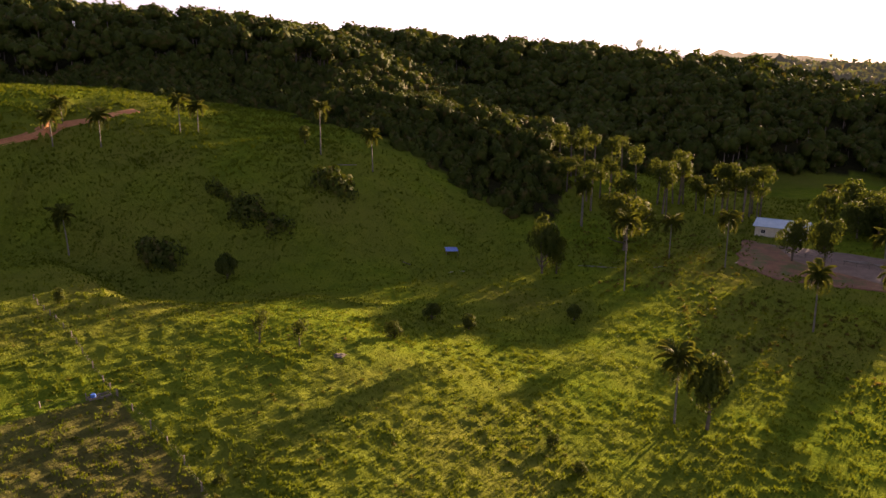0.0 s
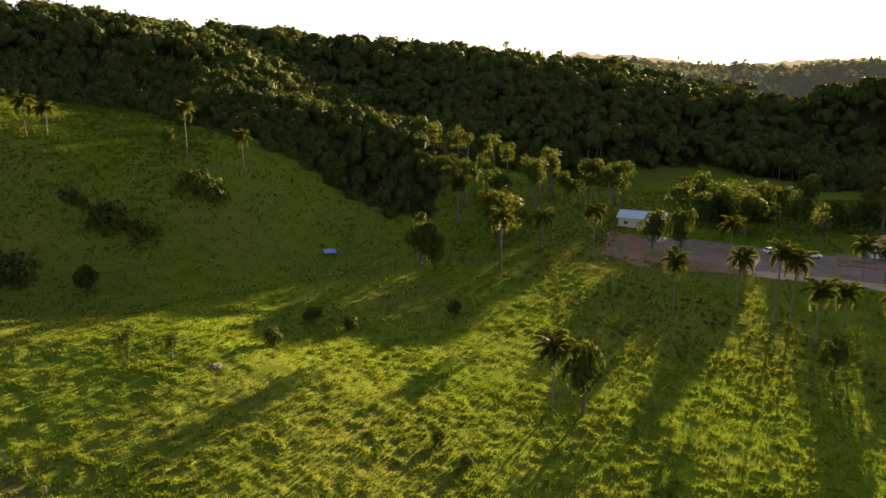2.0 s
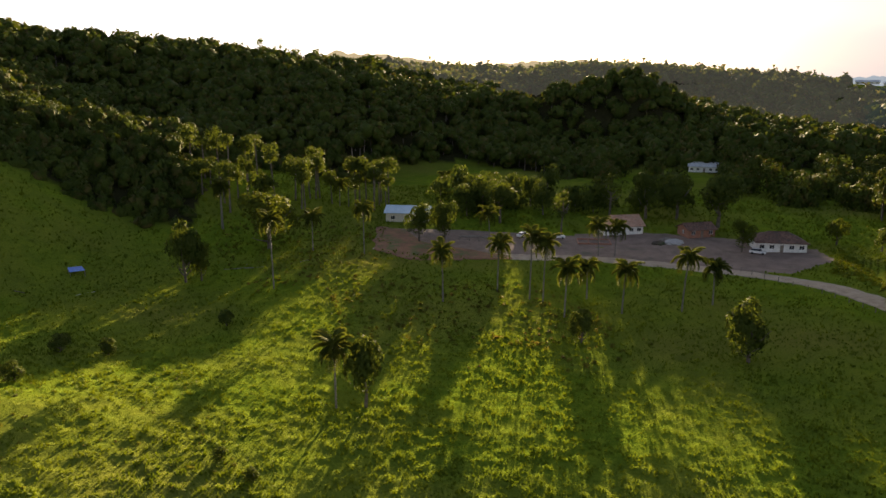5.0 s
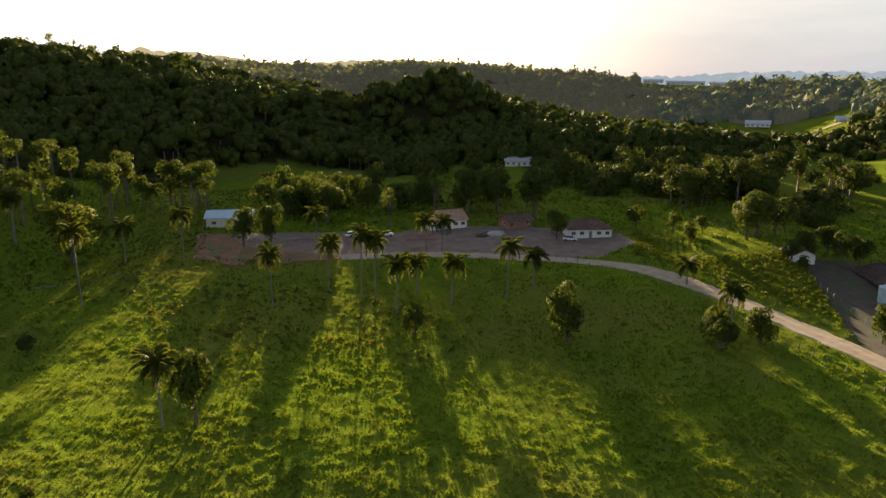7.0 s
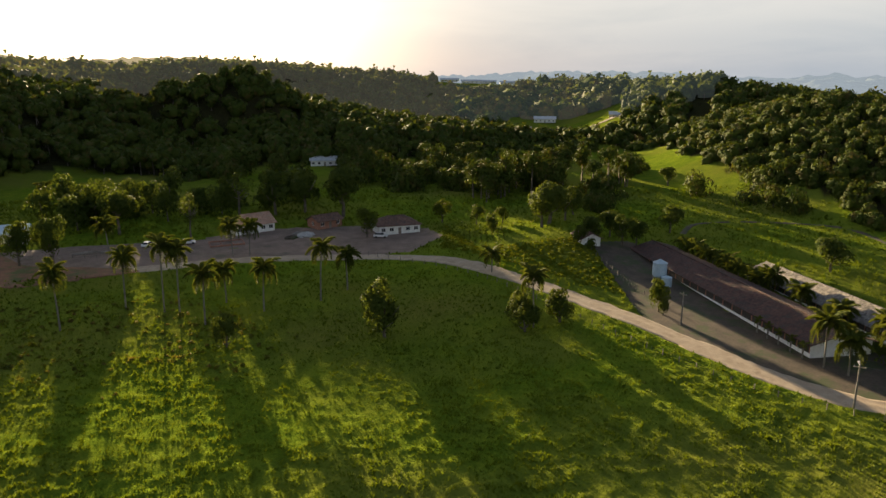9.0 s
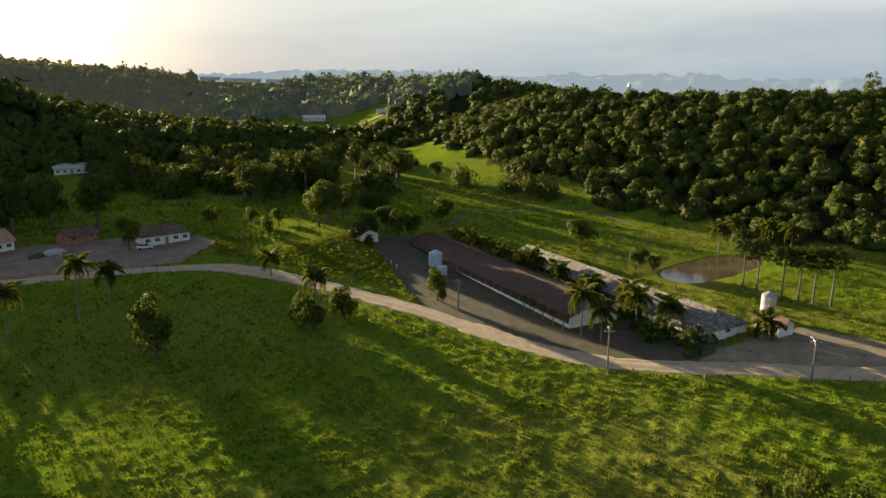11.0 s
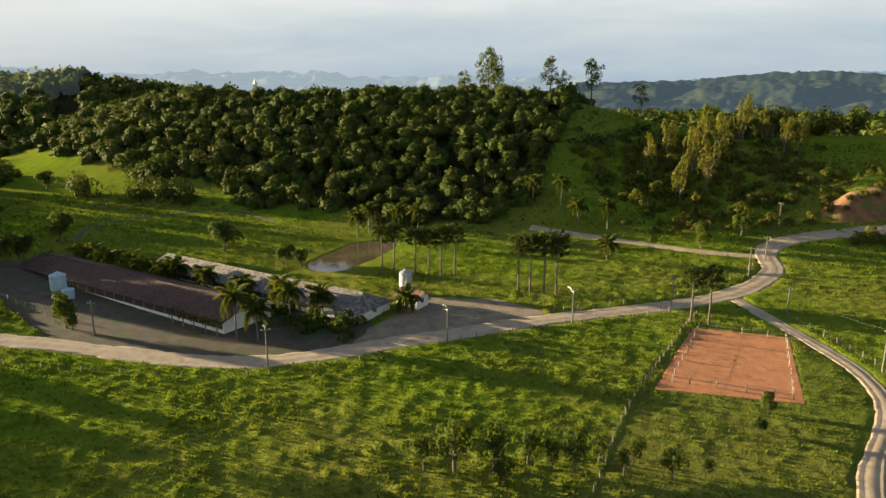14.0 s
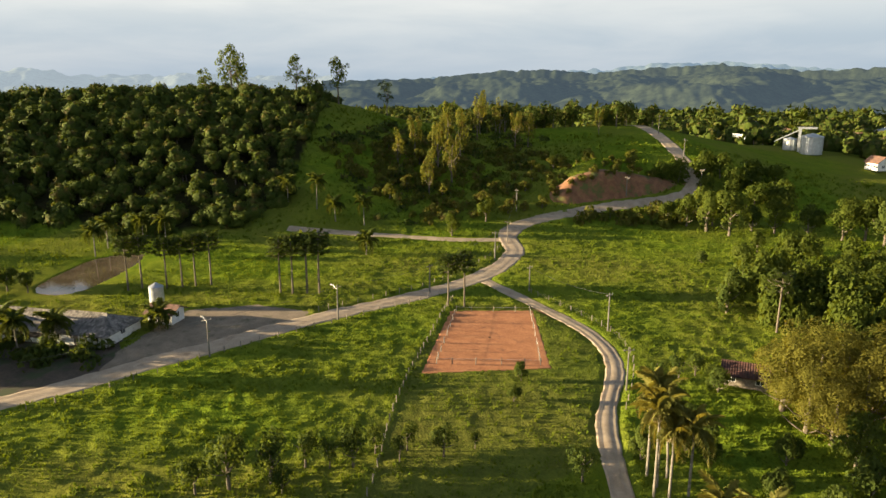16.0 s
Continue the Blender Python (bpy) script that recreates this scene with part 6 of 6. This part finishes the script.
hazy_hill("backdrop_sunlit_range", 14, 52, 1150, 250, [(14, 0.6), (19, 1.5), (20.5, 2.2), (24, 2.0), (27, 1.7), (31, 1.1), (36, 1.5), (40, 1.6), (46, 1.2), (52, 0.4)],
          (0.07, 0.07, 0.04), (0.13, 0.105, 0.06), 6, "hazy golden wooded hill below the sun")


def make_scatter():
    """Tree belts that nobody could count: along the valley floor, on the right bank, round the town."""
    rng = np.random.default_rng(17)
    protos = [crown_shape(rng, 11, 800, 0.14, 0.85, 0.66, 0.44) for _ in range(8)]
    far = [crown_shape(rng, 3, 80, 0.30, 0.85, 0.5, 0.6, 1) for _ in range(8)]
    low = [crown_shape(rng, 6, 170, 0.26, 0.75, 0.66, 0.45) for _ in range(8)]

    def grove(name, poly, spacing, tall, label, kinds, fill=0.9, leaf=LEAF_WOOD, tended=False, deep=(1.1, 1.5), high=0.75):
        p = np.array(poly)
        n = int(np.ptp(p[:, 0]) * np.ptp(p[:, 1]) / spacing ** 2)
        xy = rng.uniform(p.min(0), p.max(0), (n, 2))
        ok = inside(xy[:, 0], xy[:, 1], poly) & (rng.random(n) < fill) & ((wildness(xy[:, 0], xy[:, 1]) > 0.9) | tended) & (off_line(xy[:, 0], xy[:, 1], [(268, 238), (236, 210)]) > 11)
        xy = xy[ok]
        spots = np.concatenate([xy, (spacing * rng.uniform(0.5, 0.85, (len(xy), 1))), tall * rng.uniform(0.7, 1.25, (len(xy), 1))], 1)
        scatter_trees(name, spots, kinds, leaf, label, "trees", BARK, deep, high)

    grove("grove_bank", [(74, -128), (88, -156), (60, -185), (44, -172), (30, -140), (34, -112), (50, -116)], 6.0, 9, "thick green trees along the stream bank", protos, 0.9, LEAF_BRIGHT)
    grove("grove_lane", [(30, -78), (24, -104), (10, -110), (5, -80)], 5.0, 7, "thick garden trees beside the dirt lane", protos, 0.9, LEAF_TREE)
    grove("grove_slope", [(150, -200), (128, -206), (112, -216), (120, -240), (140, -235), (148, -220)], 6.0, 7, "scrubby trees on the slope below the road", protos, 0.8, LEAF_BRIGHT)
    grove("grove_saddle", [(232, -196), (215, -238), (196, -262), (212, -275), (245, -240), (262, -205)], 7.0, 9, "row of trees behind the green saddle", protos)
    grove("grove_town", [(330, -420), (160, -430), (150, -600), (260, -760), (480, -700), (470, -520)], 11.0, 6, "trees between the town houses", far, 0.5)
    grove("grove_town_edge", [(190, -330), (150, -335), (110, -330), (100, -420), (180, -440), (260, -420)], 9.0, 9, "trees round the grain silo", far, 0.35)
    grove("grove_plain", [(330, -160), (290, -250), (250, -330), (330, -420), (480, -520), (700, -520), (800, -330), (520, -210)], 14.0, 10, "woodland on the plain beyond the saddle", far, 0.95)
    plain = [crown_shape(rng, 3, 40, 0.4, 0.85, 0.5, 0.6, 1) for _ in range(6)]
    grove("grove_far_plain", [(470, -300), (380, -440), (250, -560), (180, -620), (230, -840), (420, -900), (720, -640), (760, -420)], 21.0, 11, "dark woodland spread over the far plain", plain, 0.9)
    grove("grove_silo", [(132, -322), (176, -318), (205, -300), (222, -330), (180, -352), (128, -350)], 8.0, 8, "dark trees behind the grain silo", plain, 0.8)
    grove("grove_valley", [(190, 190), (230, 140), (245, 100), (300, 130), (330, 190), (260, 260), (215, 250)], 9.0, 10, "dark trees on the shady valley floor", protos, 0.4)
    grove("grove_mid", [(220, 116), (236, 104), (262, 92), (286, 78), (300, 88), (276, 112), (245, 130), (224, 128)], 7.0, 14, "tall dark grove in the valley", protos)
    grove("grove_foot", [(285, 60), (250, 40), (262, 5), (240, -2), (252, -20), (300, 10), (330, 50)], 9.0, 7, "scattered bushes on the valley pasture", protos, 0.35)
    grove("grove_yard", [(92, 196), (110, 190), (150, 185), (172, 165), (190, 150), (205, 165), (180, 205), (130, 222), (100, 218)], 8.0, 11, "backlit trees behind the farm yard", protos, 0.36, LEAF_TREE)
    grove("grove_knoll", [(37, 208), (40, 250), (72, 252), (104, 228), (96, 204), (70, 208)], 5.6, 14, "open stand of tall backlit trees on the knoll", protos, 0.5, LEAF_TREE, False, (0.85, 1.25))
    grove("scrub_gully", [(-70, 150), (-52, 160), (-35, 168), (-20, 178), (-28, 190), (-60, 180), (-80, 172)], 8.0, 4, "dark bushes in the shaded gully", protos, 0.4)
    grove("scrub_slope", [(240, -112), (224, -112), (196, -110), (176, -104), (166, -116), (170, -150), (200, -200), (225, -215), (236, -190), (240, -150)], 6.5, 2.2, "rough tussocks and low bushes on the shaded slope", low, 0.6)
    grove("scrub_hillside", [(222, -112), (196, -112), (172, -116), (161, -135), (166, -165), (178, -190), (192, -186), (214, -170), (226, -140)], 3.6, 2.6, "dense low scrub on the sunny hillside", low, 0.7, LEAF_SCRUB)
    grove("scrub_valley", [(250, 60), (300, 110), (380, 130), (420, 150), (410, 190), (330, 190), (300, 160), (250, 130), (225, 90)], 17.0, 6, "bushes and hedgerow trees on the valley fields", protos, 0.4)
    grove("hedge_valley", [(205, 62), (262, 84), (300, 92), (352, 88), (352, 94), (300, 99), (260, 91), (203, 69)], 5.0, 5, "ragged hedgerow between the valley fields", protos, 0.7)
    grove("garden_bushes", [(136, -11), (152, 2), (150, 6), (133, -7), (123, -8), (116, -12), (114, -20), (122, -22), (129, -19)], 3.6, 2.2, "dark garden shrubs between the barns", low, 0.8, LEAF_TREE, True)
    grove("scrub_roadside", [(150, -160), (141, -180), (134, -198), (122, -190), (128, -172), (142, -152)], 4.2, 3.2, "tangled bushes on the bank below the road", low, 0.75, LEAF_SCRUB)
    weed = [crown_shape(rng, 3, 34, 0.55, 0.9, 0.5, 0.5) for _ in range(6)]

    def weeds(name, poly, count, tall, label):
        p = np.array(poly)
        xy = rng.uniform(p.min(0), p.max(0), (count, 2))
        patchy = lumps(xy[:, 0], xy[:, 1], 9, 41) * 0.6 + lumps(xy[:, 0], xy[:, 1], 3.2, 42) * 0.4
        xy = xy[inside(xy[:, 0], xy[:, 1], poly) & (wildness(xy[:, 0], xy[:, 1]) > 0.9) & (patchy > rng.uniform(0.3, 0.7, count))]
        h = tall * rng.uniform(0.5, 1.3, (len(xy), 1))
        scatter_trees(name, np.concatenate([xy, h * rng.uniform(0.5, 0.8, (len(xy), 1)), h], 1), weed, LEAF_SCRUB, label, "weeds", None, (0.8, 1.1))

    weeds("weeds_meadow", [(52, 92), (44, 118), (52, 150), (70, 145), (92, 118), (90, 84), (72, 76)], 1500, 0.75, "knee-high leafy weeds standing in the damp meadow")
    weeds("weeds_knoll", [(34, 146), (36, 200), (60, 215), (84, 190), (72, 158), (52, 150)], 1500, 0.7, "leafy weeds and tussocks on the slope below the knoll")
    weeds("weeds_shelf", [(-45, 60), (-75, 110), (-40, 122), (-5, 118), (18, 100), (16, 62)], 1100, 0.5, "coarse tussocks scattered over the grazed shelf")
    p = np.array(CROP_FIELD)
    xy = rng.uniform(p.min(0), p.max(0), (4200, 2))
    xy = xy[inside(xy[:, 0], xy[:, 1], CROP_FIELD) & (wildness(xy[:, 0], xy[:, 1]) > 0.9)]
    leafy = np.concatenate([xy, rng.uniform(0.35, 0.75, (len(xy), 1)), rng.uniform(0.45, 0.9, (len(xy), 1))], 1)
    scatter_trees("crop_field", leafy, [crown_shape(rng, 2, 28, 0.6, 0.8, 0.5, 0.6) for _ in range(4)], LEAF_CROP, "sunlit yellow-green leafy crop on the rise beside the road", "crop", None)
    rows = np.array([(156.5 + 1.6 * i + 0.95 * j, 92.5 + 0.9 * i - 1.25 * j, 0.42, 0.55) for i in range(11) for j in range(11)])
    scatter_trees("vegetable_rows", rows, [crown_shape(rng, 2, 40, 0.45, 0.8, 0.4, 0.6, 1) for _ in range(3)], LEAF_BRIGHT, "rows of leafy green vegetables beside the road", "crop", None)


make_scatter()
